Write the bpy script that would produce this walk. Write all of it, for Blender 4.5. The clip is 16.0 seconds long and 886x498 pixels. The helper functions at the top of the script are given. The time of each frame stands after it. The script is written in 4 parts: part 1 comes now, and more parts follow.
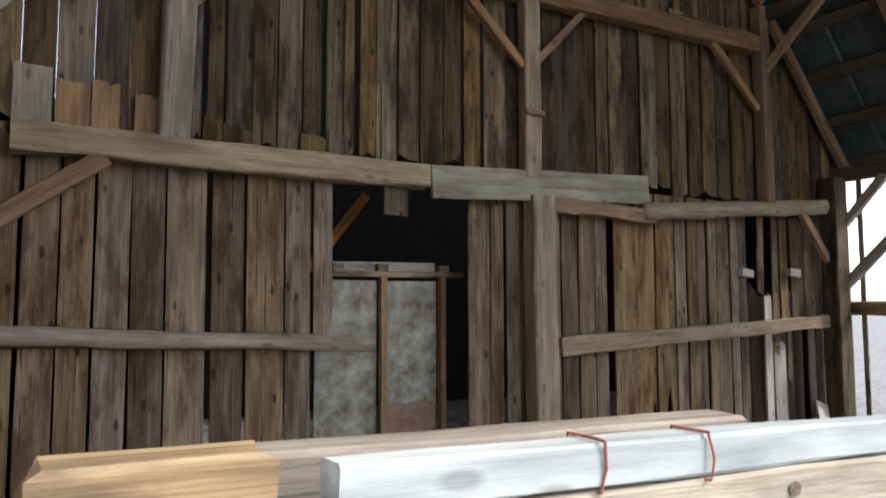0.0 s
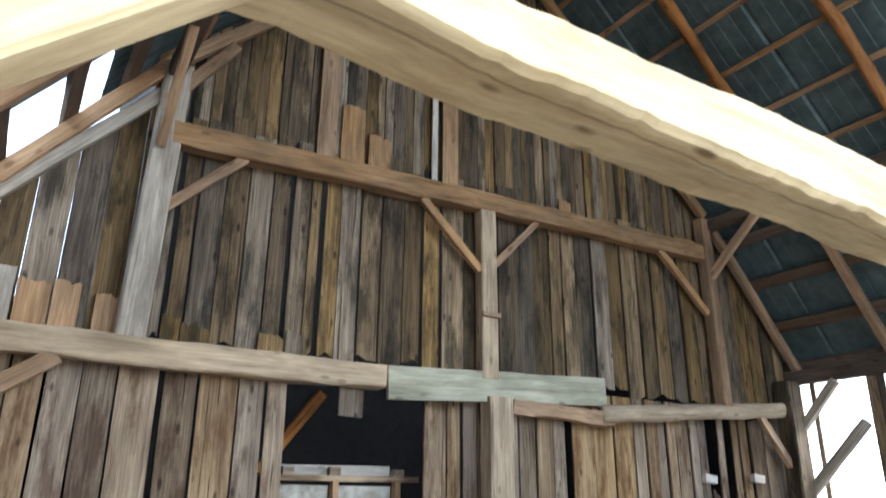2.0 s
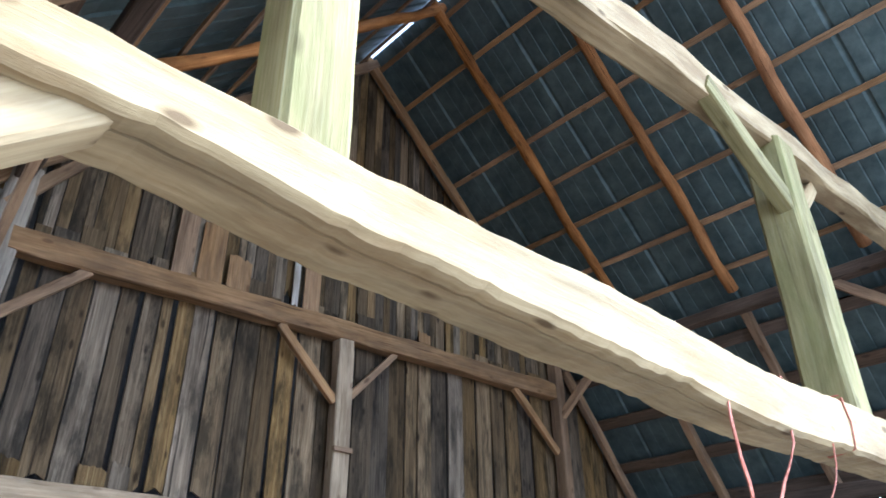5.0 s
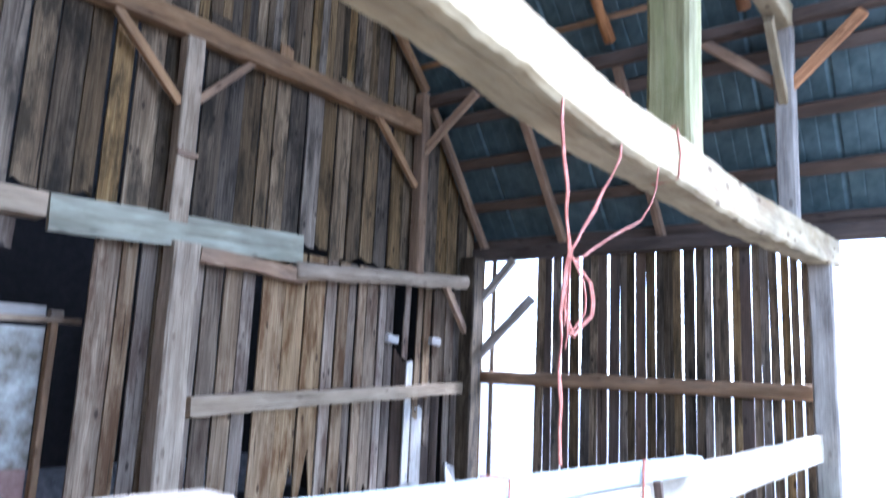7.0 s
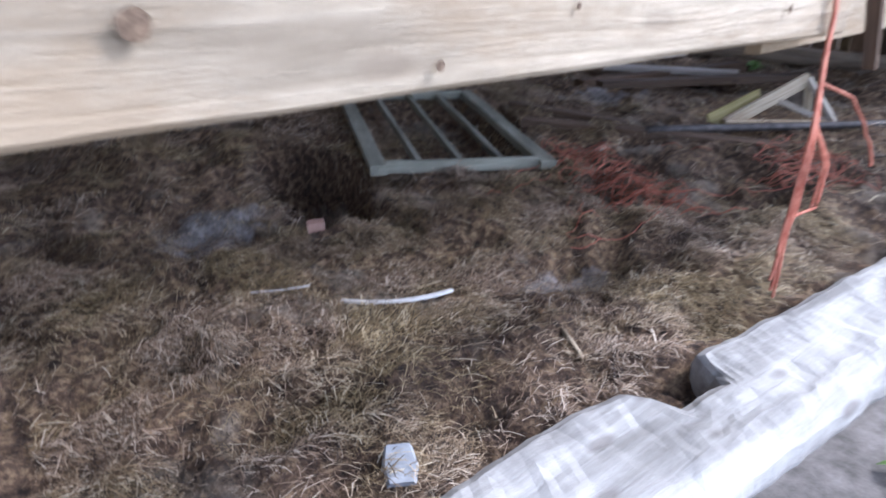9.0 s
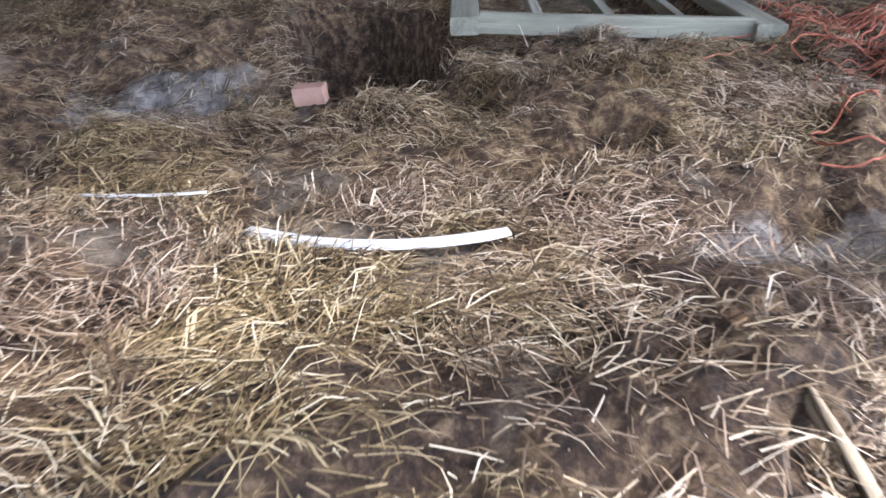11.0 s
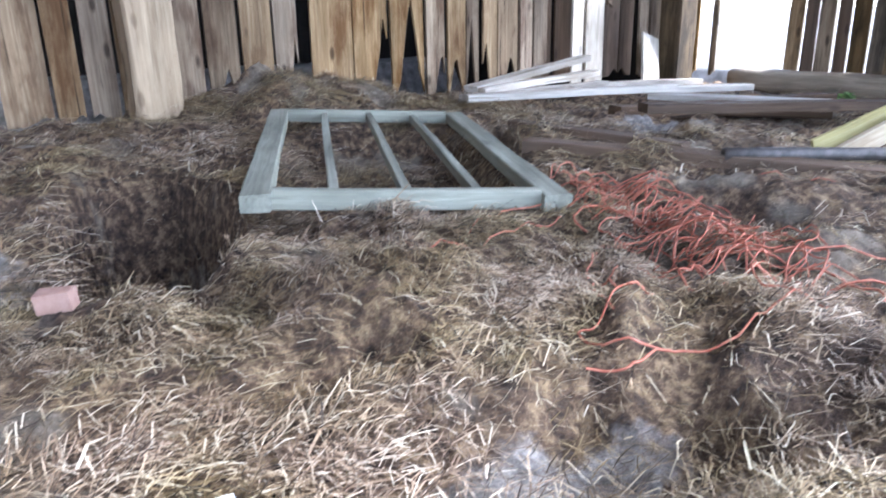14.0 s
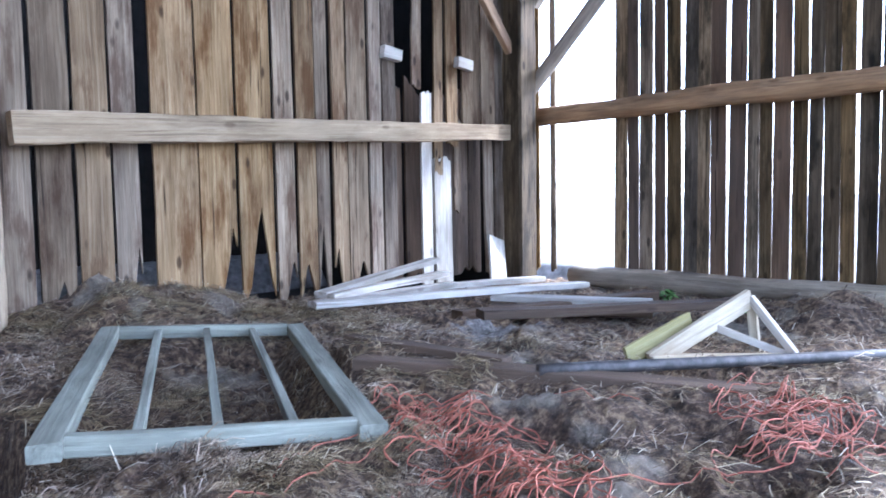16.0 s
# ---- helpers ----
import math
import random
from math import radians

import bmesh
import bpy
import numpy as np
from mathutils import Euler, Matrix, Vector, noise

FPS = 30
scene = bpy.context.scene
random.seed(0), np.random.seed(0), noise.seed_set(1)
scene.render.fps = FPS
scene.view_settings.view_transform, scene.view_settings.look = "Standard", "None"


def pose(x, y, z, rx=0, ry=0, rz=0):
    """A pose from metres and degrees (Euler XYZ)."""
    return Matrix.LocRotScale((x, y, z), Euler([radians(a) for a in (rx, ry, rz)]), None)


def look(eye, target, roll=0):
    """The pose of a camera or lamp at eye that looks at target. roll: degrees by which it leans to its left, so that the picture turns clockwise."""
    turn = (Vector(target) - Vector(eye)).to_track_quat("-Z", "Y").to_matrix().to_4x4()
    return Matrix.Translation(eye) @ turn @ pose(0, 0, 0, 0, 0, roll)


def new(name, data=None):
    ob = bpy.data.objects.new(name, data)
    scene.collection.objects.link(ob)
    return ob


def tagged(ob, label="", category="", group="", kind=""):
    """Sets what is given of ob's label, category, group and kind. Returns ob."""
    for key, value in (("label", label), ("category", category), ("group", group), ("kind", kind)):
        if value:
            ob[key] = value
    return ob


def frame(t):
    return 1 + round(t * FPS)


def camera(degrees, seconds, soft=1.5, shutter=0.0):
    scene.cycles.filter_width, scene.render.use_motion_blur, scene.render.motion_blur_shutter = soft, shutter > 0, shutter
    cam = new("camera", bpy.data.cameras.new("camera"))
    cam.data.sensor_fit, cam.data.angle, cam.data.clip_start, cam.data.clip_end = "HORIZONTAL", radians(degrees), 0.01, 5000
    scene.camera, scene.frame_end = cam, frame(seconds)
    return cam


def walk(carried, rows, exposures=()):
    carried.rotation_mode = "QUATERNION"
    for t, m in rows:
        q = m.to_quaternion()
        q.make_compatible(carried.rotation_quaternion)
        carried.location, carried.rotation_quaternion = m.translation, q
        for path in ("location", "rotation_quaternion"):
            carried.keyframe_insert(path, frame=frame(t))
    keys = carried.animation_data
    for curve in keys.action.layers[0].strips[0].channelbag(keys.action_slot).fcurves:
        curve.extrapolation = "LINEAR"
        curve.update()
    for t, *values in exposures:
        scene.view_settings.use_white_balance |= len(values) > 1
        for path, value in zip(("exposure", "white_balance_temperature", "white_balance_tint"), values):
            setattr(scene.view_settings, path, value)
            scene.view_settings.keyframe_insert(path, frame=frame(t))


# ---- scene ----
cam = camera(63.33, 16.0, soft=1.6, shutter=0.4)
# seconds, x, y, z, yaw, pitch, roll
PATH = [
    (0.0, -1.099, 1.482, 1.778, -29.12, 4.63, 0.05),
    (0.5, -1.093, 1.418, 1.802, -28.27, 8.00, -0.82),
    (1.0, -1.073, 1.356, 1.827, -29.36, 10.73, -1.01),
    (1.5, -1.058, 1.356, 1.835, -31.07, 14.28, -1.09),
    (2.0, -1.033, 1.298, 1.881, -31.54, 19.61, -0.45),
    (2.5, -1.023, 1.269, 1.916, -33.28, 24.01, 0.24),
    (3.0, -1.019, 1.251, 1.950, -35.30, 28.01, 1.11),
    (3.2, -1.018, 1.247, 1.961, -35.97, 29.39, 1.34),
    (5.3, -0.981, 1.240, 2.005, -44.57, 28.78, 0.06),
    (5.5, -0.964, 1.261, 2.010, -45.86, 28.05, -0.41),
    (6.0, -0.943, 1.254, 1.997, -49.33, 25.65, -0.30),
    (6.5, -0.830, 1.249, 1.956, -53.37, 19.15, 0.93),
    (7.0, -0.579, 1.312, 1.807, -53.64, 9.71, -2.50),
    (7.5, -0.301, 1.393, 1.676, -52.30, -1.50, -1.61),
    (8.0, 0.120, 1.569, 1.552, -50.72, -12.19, 1.90),
    (8.5, 0.601, 1.732, 1.442, -46.43, -18.33, 2.19),
    (9.0, 1.116, 1.857, 1.315, -38.99, -23.68, 1.34),
    (9.2, 1.308, 1.916, 1.259, -34.34, -26.49, 1.32),
    (9.8, 1.720, 2.160, 1.040, -28.00, -28.50, 1.20),
    (10.4, 2.030, 2.580, 0.750, -24.50, -29.00, 1.70),
    (11.3, 2.235, 2.994, 0.520, -24.37, -27.06, 2.49),
    (11.5, 2.249, 3.030, 0.521, -25.30, -27.52, 2.39),
    (12.0, 2.278, 3.045, 0.541, -26.55, -25.73, 1.38),
    (12.5, 2.315, 3.038, 0.556, -28.80, -24.85, 1.81),
    (13.0, 2.357, 3.017, 0.583, -30.99, -23.29, 1.42),
    (13.5, 2.407, 2.994, 0.624, -32.88, -20.94, 1.37),
    (14.0, 2.456, 2.961, 0.661, -35.87, -18.02, 1.08),
    (14.5, 2.505, 2.926, 0.706, -38.11, -13.89, 1.66),
    (15.0, 2.538, 2.889, 0.759, -40.11, -10.67, 1.24),
    (15.5, 2.576, 2.848, 0.804, -43.42, -6.47, 0.65),
    (16.0, 2.618, 2.795, 0.832, -45.46, -3.81, 0.99),
]
EXPOSURES = [(t, e + 1.9, k, tint) for t, e, k, tint in ((0.0, -0.25, 6100, 12), (0.5, 0.35, 5600, 10), (1.0, 0.7, 5300, 8), (2.0, 1.1, 5500, 5), (2.5, 1.3, 5600, 3), (3.2, 1.3, 5600, 3), (5.5, 0.85, 4900, 10), (6.3, 0.95, 4700, 11), (7.0, 1.1, 4550, 14), (7.6, 1.1, 4500, 15),
             (8.0, 0.6, 4900, 20), (8.5, 0.1, 5200, 22), (9.2, -0.1, 5450, 17), (11.5, 1.2, 5800, 15), (13.0, 1.4, 5500, 13), (14.5, 1.55, 5200, 12), (16.0, 1.4, 4800, 13))]
walk(cam, [(t, pose(x, y, z, 90 + pitch, roll, yaw)) for t, x, y, z, yaw, pitch, roll in PATH], EXPOSURES)

# ---- world and light ----
SUN_EL, SUN_AZ = 42.0, 118.0          # azimuth clockwise from +y
world = bpy.data.worlds.new("sky")
scene.world = world
world.use_nodes = True
wn = world.node_tree.nodes
sky = wn.new("ShaderNodeTexSky")
sky.sky_type = "NISHITA"
sky.sun_disc = False
sky.sun_elevation, sky.sun_rotation = radians(SUN_EL), radians(SUN_AZ)
sky.dust_density, sky.air_density = 1.2, 1.0
wn["Background"].inputs["Strength"].default_value = 0.15
haze = wn.new("ShaderNodeHueSaturation")
haze.inputs["Saturation"].default_value = 0.5
world.node_tree.links.new(sky.outputs[0], haze.inputs["Color"])
world.node_tree.links.new(haze.outputs[0], wn["Background"].inputs["Color"])
sun = new("sun", bpy.data.lights.new("sun", "SUN"))
sun.data.energy, sun.data.angle, sun.data.color = 1.5, radians(12), (1.0, 0.95, 0.87)
sa, se = radians(SUN_AZ), radians(SUN_EL)
sun_way = Vector((math.sin(sa) * math.cos(se), math.cos(sa) * math.cos(se), math.sin(se)))
sun.matrix_world = look(sun_way * 40, (0, 0, 0))


# ---- materials ----
def nodes_of(name):
    m = bpy.data.materials.new(name)
    m.use_nodes = True
    t = m.node_tree
    return m, t.nodes, t.links, t.nodes["Principled BSDF"]


def ramp(n, l, source, stops):
    r = n.new("ShaderNodeValToRGB")
    while len(r.color_ramp.elements) < len(stops):
        r.color_ramp.elements.new(0.5)
    for e, (p, c) in zip(r.color_ramp.elements, stops):
        e.position, e.color = p, (*c, 1)
    l.new(source, r.inputs[0])
    return r.outputs[0]


def mix(n, l, kind, fac, a, b):
    x = n.new("ShaderNodeMixRGB")
    x.blend_type = kind
    for socket, v in zip(x.inputs, (fac, a, b)):
        if hasattr(v, "is_linked"):
            l.new(v, socket)
        elif isinstance(v, tuple):
            socket.default_value = (*v, 1)
        else:
            socket.default_value = v
    return x.outputs[0]


def noise_at(n, l, vector, scale, stretch=(1, 1, 1), detail=5, rough=0.6):
    mp = n.new("ShaderNodeMapping")
    mp.inputs["Scale"].default_value = stretch
    l.new(vector, mp.inputs["Vector"])
    x = n.new("ShaderNodeTexNoise")
    x.inputs["Scale"].default_value, x.inputs["Detail"].default_value, x.inputs["Roughness"].default_value = scale, detail, rough
    l.new(mp.outputs[0], x.inputs["Vector"])
    return x.outputs["Fac"]


def shifted(n, l):
    """Object coordinates, moved by a random step for each object."""
    tc, info = n.new("ShaderNodeTexCoord"), n.new("ShaderNodeObjectInfo")
    mul = n.new("ShaderNodeMath")
    mul.operation = "MULTIPLY"
    mul.inputs[1].default_value = 57.0
    l.new(info.outputs["Random"], mul.inputs[0])
    add = n.new("ShaderNodeVectorMath")
    add.operation = "ADD"
    l.new(tc.outputs["Object"], add.inputs[0])
    l.new(mul.outputs[0], add.inputs[1])
    return add.outputs[0], info.outputs["Random"]


def wood(name, dark, mid, light, stain=(0.09, 0.07, 0.055), stain_amount=0.5, grain=1.0, knots=0.5, spread=0.35, bump=0.5, rough=0.85, crack_amount=0.8, calm=0.4):
    """Weathered wood with its grain along the local x axis."""
    m, n, l, b = nodes_of(name)
    v, rnd = shifted(n, l)
    warp = noise_at(n, l, v, 1.3, (0.6, 2.2, 2.2), 2)
    wv = n.new("ShaderNodeVectorMath")
    wv.operation = "MULTIPLY_ADD"
    cv = n.new("ShaderNodeCombineXYZ")
    for k in (1, 2):
        l.new(warp, cv.inputs[k])
    l.new(cv.outputs[0], wv.inputs[0])
    wv.inputs[1].default_value = (0, 0.07, 0.07)
    l.new(v, wv.inputs[2])
    fine = noise_at(n, l, wv.outputs[0], 8.0 * grain, (0.10, 7.0, 7.0), 7, 0.7)
    broad = noise_at(n, l, wv.outputs[0], 2.0, (0.6, 3.6, 3.6), 5)
    patch = noise_at(n, l, v, 1.5, (0.8, 3.2, 3.2), 6, 0.68)
    col = ramp(n, l, fine, [(0.26, dark), (0.5, mid), (0.77, light)])
    col = mix(n, l, "MIX", calm, col, mid)
    tone = ramp(n, l, broad, [(0.32, (0.50, 0.47, 0.43)), (0.68, (1.32, 1.29, 1.24))])
    col = mix(n, l, "MULTIPLY", 0.85, col, tone)
    blot = ramp(n, l, patch, [(0.48, (0, 0, 0)), (0.62, (1, 1, 1))])
    sm = n.new("ShaderNodeMath")
    sm.operation = "MULTIPLY"
    sm.inputs[1].default_value = stain_amount
    l.new(blot, sm.inputs[0])
    col = mix(n, l, "MIX", sm.outputs[0], col, stain)
    crack = noise_at(n, l, wv.outputs[0], 5.0, (0.12, 7.0, 7.0), 3, 0.5)
    cr = ramp(n, l, crack, [(0.30, (1, 1, 1)), (0.36, (0, 0, 0))])
    ck = n.new("ShaderNodeMath")
    ck.operation = "MULTIPLY"
    ck.inputs[1].default_value = crack_amount
    l.new(cr, ck.inputs[0])
    col = mix(n, l, "MIX", ck.outputs[0], col, (dark[0] * 0.35, dark[1] * 0.32, dark[2] * 0.3))
    # knots
    mp = n.new("ShaderNodeMapping")
    mp.inputs["Scale"].default_value = (2.6, 6.5, 6.5)
    l.new(v, mp.inputs["Vector"])
    vo = n.new("ShaderNodeTexVoronoi")
    vo.inputs["Scale"].default_value = 1.0
    l.new(mp.outputs[0], vo.inputs["Vector"])
    kn = ramp(n, l, vo.outputs["Distance"], [(0.09, (1, 1, 1)), (0.17, (0, 0, 0))])
    km = n.new("ShaderNodeMath")
    km.operation = "MULTIPLY"
    km.inputs[1].default_value = knots
    l.new(kn, km.inputs[0])
    col = mix(n, l, "MIX", km.outputs[0], col, (dark[0] * 0.4, dark[1] * 0.33, dark[2] * 0.3))
    # one board differs from the next
    rr = n.new("ShaderNodeMapRange")
    rr.inputs["To Min"].default_value, rr.inputs["To Max"].default_value = 1 - spread, 1 + spread
    l.new(rnd, rr.inputs[0])
    hs = n.new("ShaderNodeHueSaturation")
    l.new(rr.outputs[0], hs.inputs["Value"])
    sat = n.new("ShaderNodeMath")
    sat.operation = "FRACT"
    m7 = n.new("ShaderNodeMath")
    m7.operation = "MULTIPLY"
    m7.inputs[1].default_value = 7.31
    l.new(rnd, m7.inputs[0])
    l.new(m7.outputs[0], sat.inputs[0])
    sr = n.new("ShaderNodeMapRange")
    sr.inputs["To Min"].default_value, sr.inputs["To Max"].default_value = 1 - spread * 0.5, 1 + spread * 0.6
    l.new(sat.outputs[0], sr.inputs[0])
    l.new(sr.outputs[0], hs.inputs["Saturation"])
    l.new(col, hs.inputs["Color"])
    l.new(hs.outputs[0], b.inputs["Base Color"])
    b.inputs["Roughness"].default_value = rough
    b.inputs["Specular IOR Level"].default_value = 0.25
    bm_ = n.new("ShaderNodeBump")
    bm_.inputs["Strength"].default_value, bm_.inputs["Distance"].default_value = bump, 0.012
    l.new(fine, bm_.inputs["Height"])
    l.new(bm_.outputs[0], b.inputs["Normal"])
    return m


W_BOARD = wood("weathered_board", (0.038, 0.026, 0.014), (0.165, 0.115, 0.066), (0.36, 0.28, 0.18), stain=(0.03, 0.022, 0.012), stain_amount=0.85, calm=0.25, spread=0.55, knots=0.75)
W_LOW = wood("pale_board", (0.065, 0.042, 0.024), (0.255, 0.182, 0.115), (0.46, 0.37, 0.26), stain=(0.085, 0.042, 0.019), stain_amount=0.8, calm=0.3, spread=0.4, knots=0.8)
W_FRAME = wood("frame_timber", (0.14, 0.075, 0.035), (0.34, 0.21, 0.115), (0.49, 0.34, 0.20), stain_amount=0.35, spread=0.2, crack_amount=0.5)
W_GREY = wood("grey_timber", (0.14, 0.112, 0.085), (0.34, 0.285, 0.225), (0.50, 0.44, 0.36), stain_amount=0.35, spread=0.15, crack_amount=0.5)
W_TIE = wood("hewn_timber", (0.20, 0.135, 0.06), (0.38, 0.295, 0.165), (0.49, 0.405, 0.26), stain=(0.21, 0.13, 0.055), stain_amount=0.55, spread=0.06, knots=0.8, bump=0.45, crack_amount=0.12, grain=0.6, calm=0.5)
W_MOSSY = wood("greened_timber", (0.15, 0.13, 0.055), (0.30, 0.265, 0.13), (0.42, 0.385, 0.25), stain=(0.19, 0.19, 0.07), stain_amount=0.5, spread=0.1, crack_amount=0.3)
W_POLE = wood("orange_pole", (0.15, 0.06, 0.02), (0.40, 0.185, 0.07), (0.56, 0.31, 0.14), stain=(0.13, 0.055, 0.02), stain_amount=0.6, spread=0.2)
W_DARK = wood("dark_timber", (0.045, 0.03, 0.021), (0.115, 0.078, 0.054), (0.20, 0.14, 0.098), stain_amount=0.3, spread=0.25)
W_WHITE = wood("bluish_pale_plank", (0.36, 0.385, 0.37), (0.46, 0.49, 0.47), (0.54, 0.57, 0.55), stain=(0.33, 0.37, 0.37), stain_amount=0.5, spread=0.03, knots=0.5, bump=0.2, crack_amount=0.06)
W_CREAM = wood("cream_plank", (0.36, 0.30, 0.215), (0.50, 0.43, 0.325), (0.61, 0.55, 0.44), stain=(0.29, 0.205, 0.12), stain_amount=0.6, spread=0.04, knots=0.25, bump=0.7, crack_amount=0.3)
W_OLD = wood("stripped_timber", (0.17, 0.10, 0.045), (0.42, 0.29, 0.15), (0.60, 0.48, 0.32), stain=(0.13, 0.09, 0.055), stain_amount=0.7, spread=0.05)
W_GATE = wood("silvered_wood", (0.13, 0.132, 0.11), (0.265, 0.27, 0.228), (0.40, 0.405, 0.345), stain=(0.13, 0.13, 0.105), stain_amount=0.4, spread=0.1, knots=0.2, crack_amount=0.4)
# bleached wood; its paleness also stands for sun on the low corner slats
W_SLAT = wood("bleached_and_sunlit_slat", (0.30, 0.265, 0.225), (0.50, 0.46, 0.41), (0.64, 0.61, 0.56), stain=(0.30, 0.24, 0.18), stain_amount=0.5, spread=0.15, crack_amount=0.4)
W_POST = wood("pale_warm_timber", (0.20, 0.135, 0.08), (0.42, 0.32, 0.215), (0.57, 0.465, 0.34), stain=(0.22, 0.15, 0.09), stain_amount=0.45, spread=0.08, crack_amount=0.4)
W_GIRT = wood("lichened_plank", (0.19, 0.17, 0.115), (0.36, 0.335, 0.245), (0.48, 0.46, 0.36), stain=(0.2, 0.18, 0.11), stain_amount=0.45, spread=0.05, crack_amount=0.3)
W_SILL = wood("bleached_sill", (0.27, 0.265, 0.255), (0.43, 0.43, 0.42), (0.53, 0.53, 0.52), stain=(0.16, 0.15, 0.14), stain_amount=0.6, spread=0.05, bump=0.6, crack_amount=0.05, grain=0.5, calm=0.65)


def plain(name, c1, c2, scale=6.0, rough=0.8, metal=0.0, bump=0.2, coord="Object"):
    m, n, l, b = nodes_of(name)
    tc = n.new("ShaderNodeTexCoord")
    f1 = noise_at(n, l, tc.outputs[coord], scale, (1, 1, 1), 6, 0.65)
    f2 = noise_at(n, l, tc.outputs[coord], scale * 0.17, (1, 1, 1), 3)
    a = ramp(n, l, f1, [(0.35, c1), (0.68, c2)])
    t = ramp(n, l, f2, [(0.3, (0.72, 0.72, 0.72)), (0.7, (1.15, 1.15, 1.15))])
    l.new(mix(n, l, "MULTIPLY", 0.8, a, t), b.inputs["Base Color"])
    b.inputs["Roughness"].default_value, b.inputs["Metallic"].default_value = rough, metal
    bp = n.new("ShaderNodeBump")
    bp.inputs["Strength"].default_value, bp.inputs["Distance"].default_value = bump, 0.02
    l.new(f1, bp.inputs["Height"])
    l.new(bp.outputs[0], b.inputs["Normal"])
    return m


M_ROOF = plain("galvanised_sheet", (0.07, 0.105, 0.105), (0.135, 0.18, 0.18), 5.0, 0.42, 0.4, 0.1)


DUST = [(2.27, 5.17, 0.62, 0.42), (3.12, 3.60, 0.55, 0.28), (6.3, 5.9, 1.0, 0.6)]


def hay_material():
    m, n, l, b = nodes_of("trodden_hay")
    tc = n.new("ShaderNodeTexCoord")
    v = tc.outputs["Object"]
    f1, f2, f3 = noise_at(n, l, v, 22.0, (1, 1, 1), 8, 0.75), noise_at(n, l, v, 1.1, (1, 1, 1), 5, 0.6), noise_at(n, l, v, 1.7, (1.3, 0.8, 1), 4, 0.6)
    c = ramp(n, l, f1, [(0.36, (0.018, 0.011, 0.008)), (0.5, (0.12, 0.077, 0.052)), (0.67, (0.45, 0.33, 0.21))])
    t = ramp(n, l, f2, [(0.35, (0.6, 0.55, 0.5)), (0.65, (1.2, 1.15, 1.0))])
    c = mix(n, l, "MULTIPLY", 0.9, c, t)
    g = ramp(n, l, f1, [(0.3, (0.11, 0.085, 0.063)), (0.7, (0.37, 0.31, 0.24))])
    k = ramp(n, l, f3, [(0.57, (0, 0, 0)), (0.64, (1, 1, 1))])
    c = mix(n, l, "MIX", k, c, g)
    # drifts of grey dust
    for x, y, rx, ry in DUST:
        mp = n.new("ShaderNodeMapping")
        mp.inputs["Location"].default_value, mp.inputs["Scale"].default_value = (-x / rx, -y / ry, 0), (1 / rx, 1 / ry, 0)
        l.new(v, mp.inputs["Vector"])
        far = n.new("ShaderNodeVectorMath")
        far.operation = "LENGTH"
        l.new(mp.outputs[0], far.inputs[0])
        add = n.new("ShaderNodeMath")
        add.operation = "ADD"
        l.new(far.outputs["Value"], add.inputs[0])
        l.new(noise_at(n, l, v, 7.0, (1, 1, 1), 6, 0.7), add.inputs[1])
        c = mix(n, l, "MIX", ramp(n, l, add.outputs[0], [(0.85, (0.85, 0.85, 0.85)), (1.0, (0, 0, 0))]), c, ramp(n, l, f1, [(0.35, (0.15, 0.137, 0.13)), (0.66, (0.47, 0.445, 0.43))]))
    l.new(c, b.inputs["Base Color"])
    b.inputs["Roughness"].default_value = 0.95
    bp = n.new("ShaderNodeBump")
    bp.inputs["Strength"].default_value, bp.inputs["Distance"].default_value = 1.0, 0.03
    l.new(f1, bp.inputs["Height"])
    l.new(bp.outputs[0], b.inputs["Normal"])
    return m


M_HAY = hay_material()
M_GROUND = plain("dirt_ground", (0.13, 0.12, 0.108), (0.33, 0.305, 0.285), 9.0, 0.95, 0, 0.4)
M_TWINE = plain("orange_twine", (0.34, 0.085, 0.045), (0.54, 0.21, 0.135), 30.0, 0.7)
M_PANEL = plain("mottled_plasterboard", (0.17, 0.135, 0.09), (0.54, 0.50, 0.42), 4.0, 0.9)
M_BARE = plain("rust_brown_patch", (0.24, 0.13, 0.09), (0.36, 0.22, 0.17), 8.0, 0.9)
# colour set near black to hold the darkness of the room behind
M_ROOM_SHADE = plain("shade_black_boarding", (0.010, 0.008, 0.007), (0.022, 0.018, 0.015), 6.0, 0.95)
M_IRON = plain("dull_iron", (0.06, 0.055, 0.055), (0.14, 0.125, 0.12), 20.0, 0.6, 0.6)
M_KNOT = plain("dark_knot", (0.10, 0.065, 0.04), (0.24, 0.165, 0.105), 60.0, 0.9)
M_PLASTIC = plain("white_strip", (0.66, 0.66, 0.65), (0.78, 0.78, 0.77), 20.0, 0.5)
M_SHINGLE = plain("grey_shingle", (0.30, 0.32, 0.34), (0.40, 0.42, 0.44), 30.0, 0.8)
M_BRICK = plain("pinkish_brick", (0.34, 0.19, 0.14), (0.46, 0.29, 0.23), 20.0, 0.9)
M_LEAF = plain("weed_leaf", (0.10, 0.20, 0.04), (0.20, 0.36, 0.08), 8.0, 0.6)


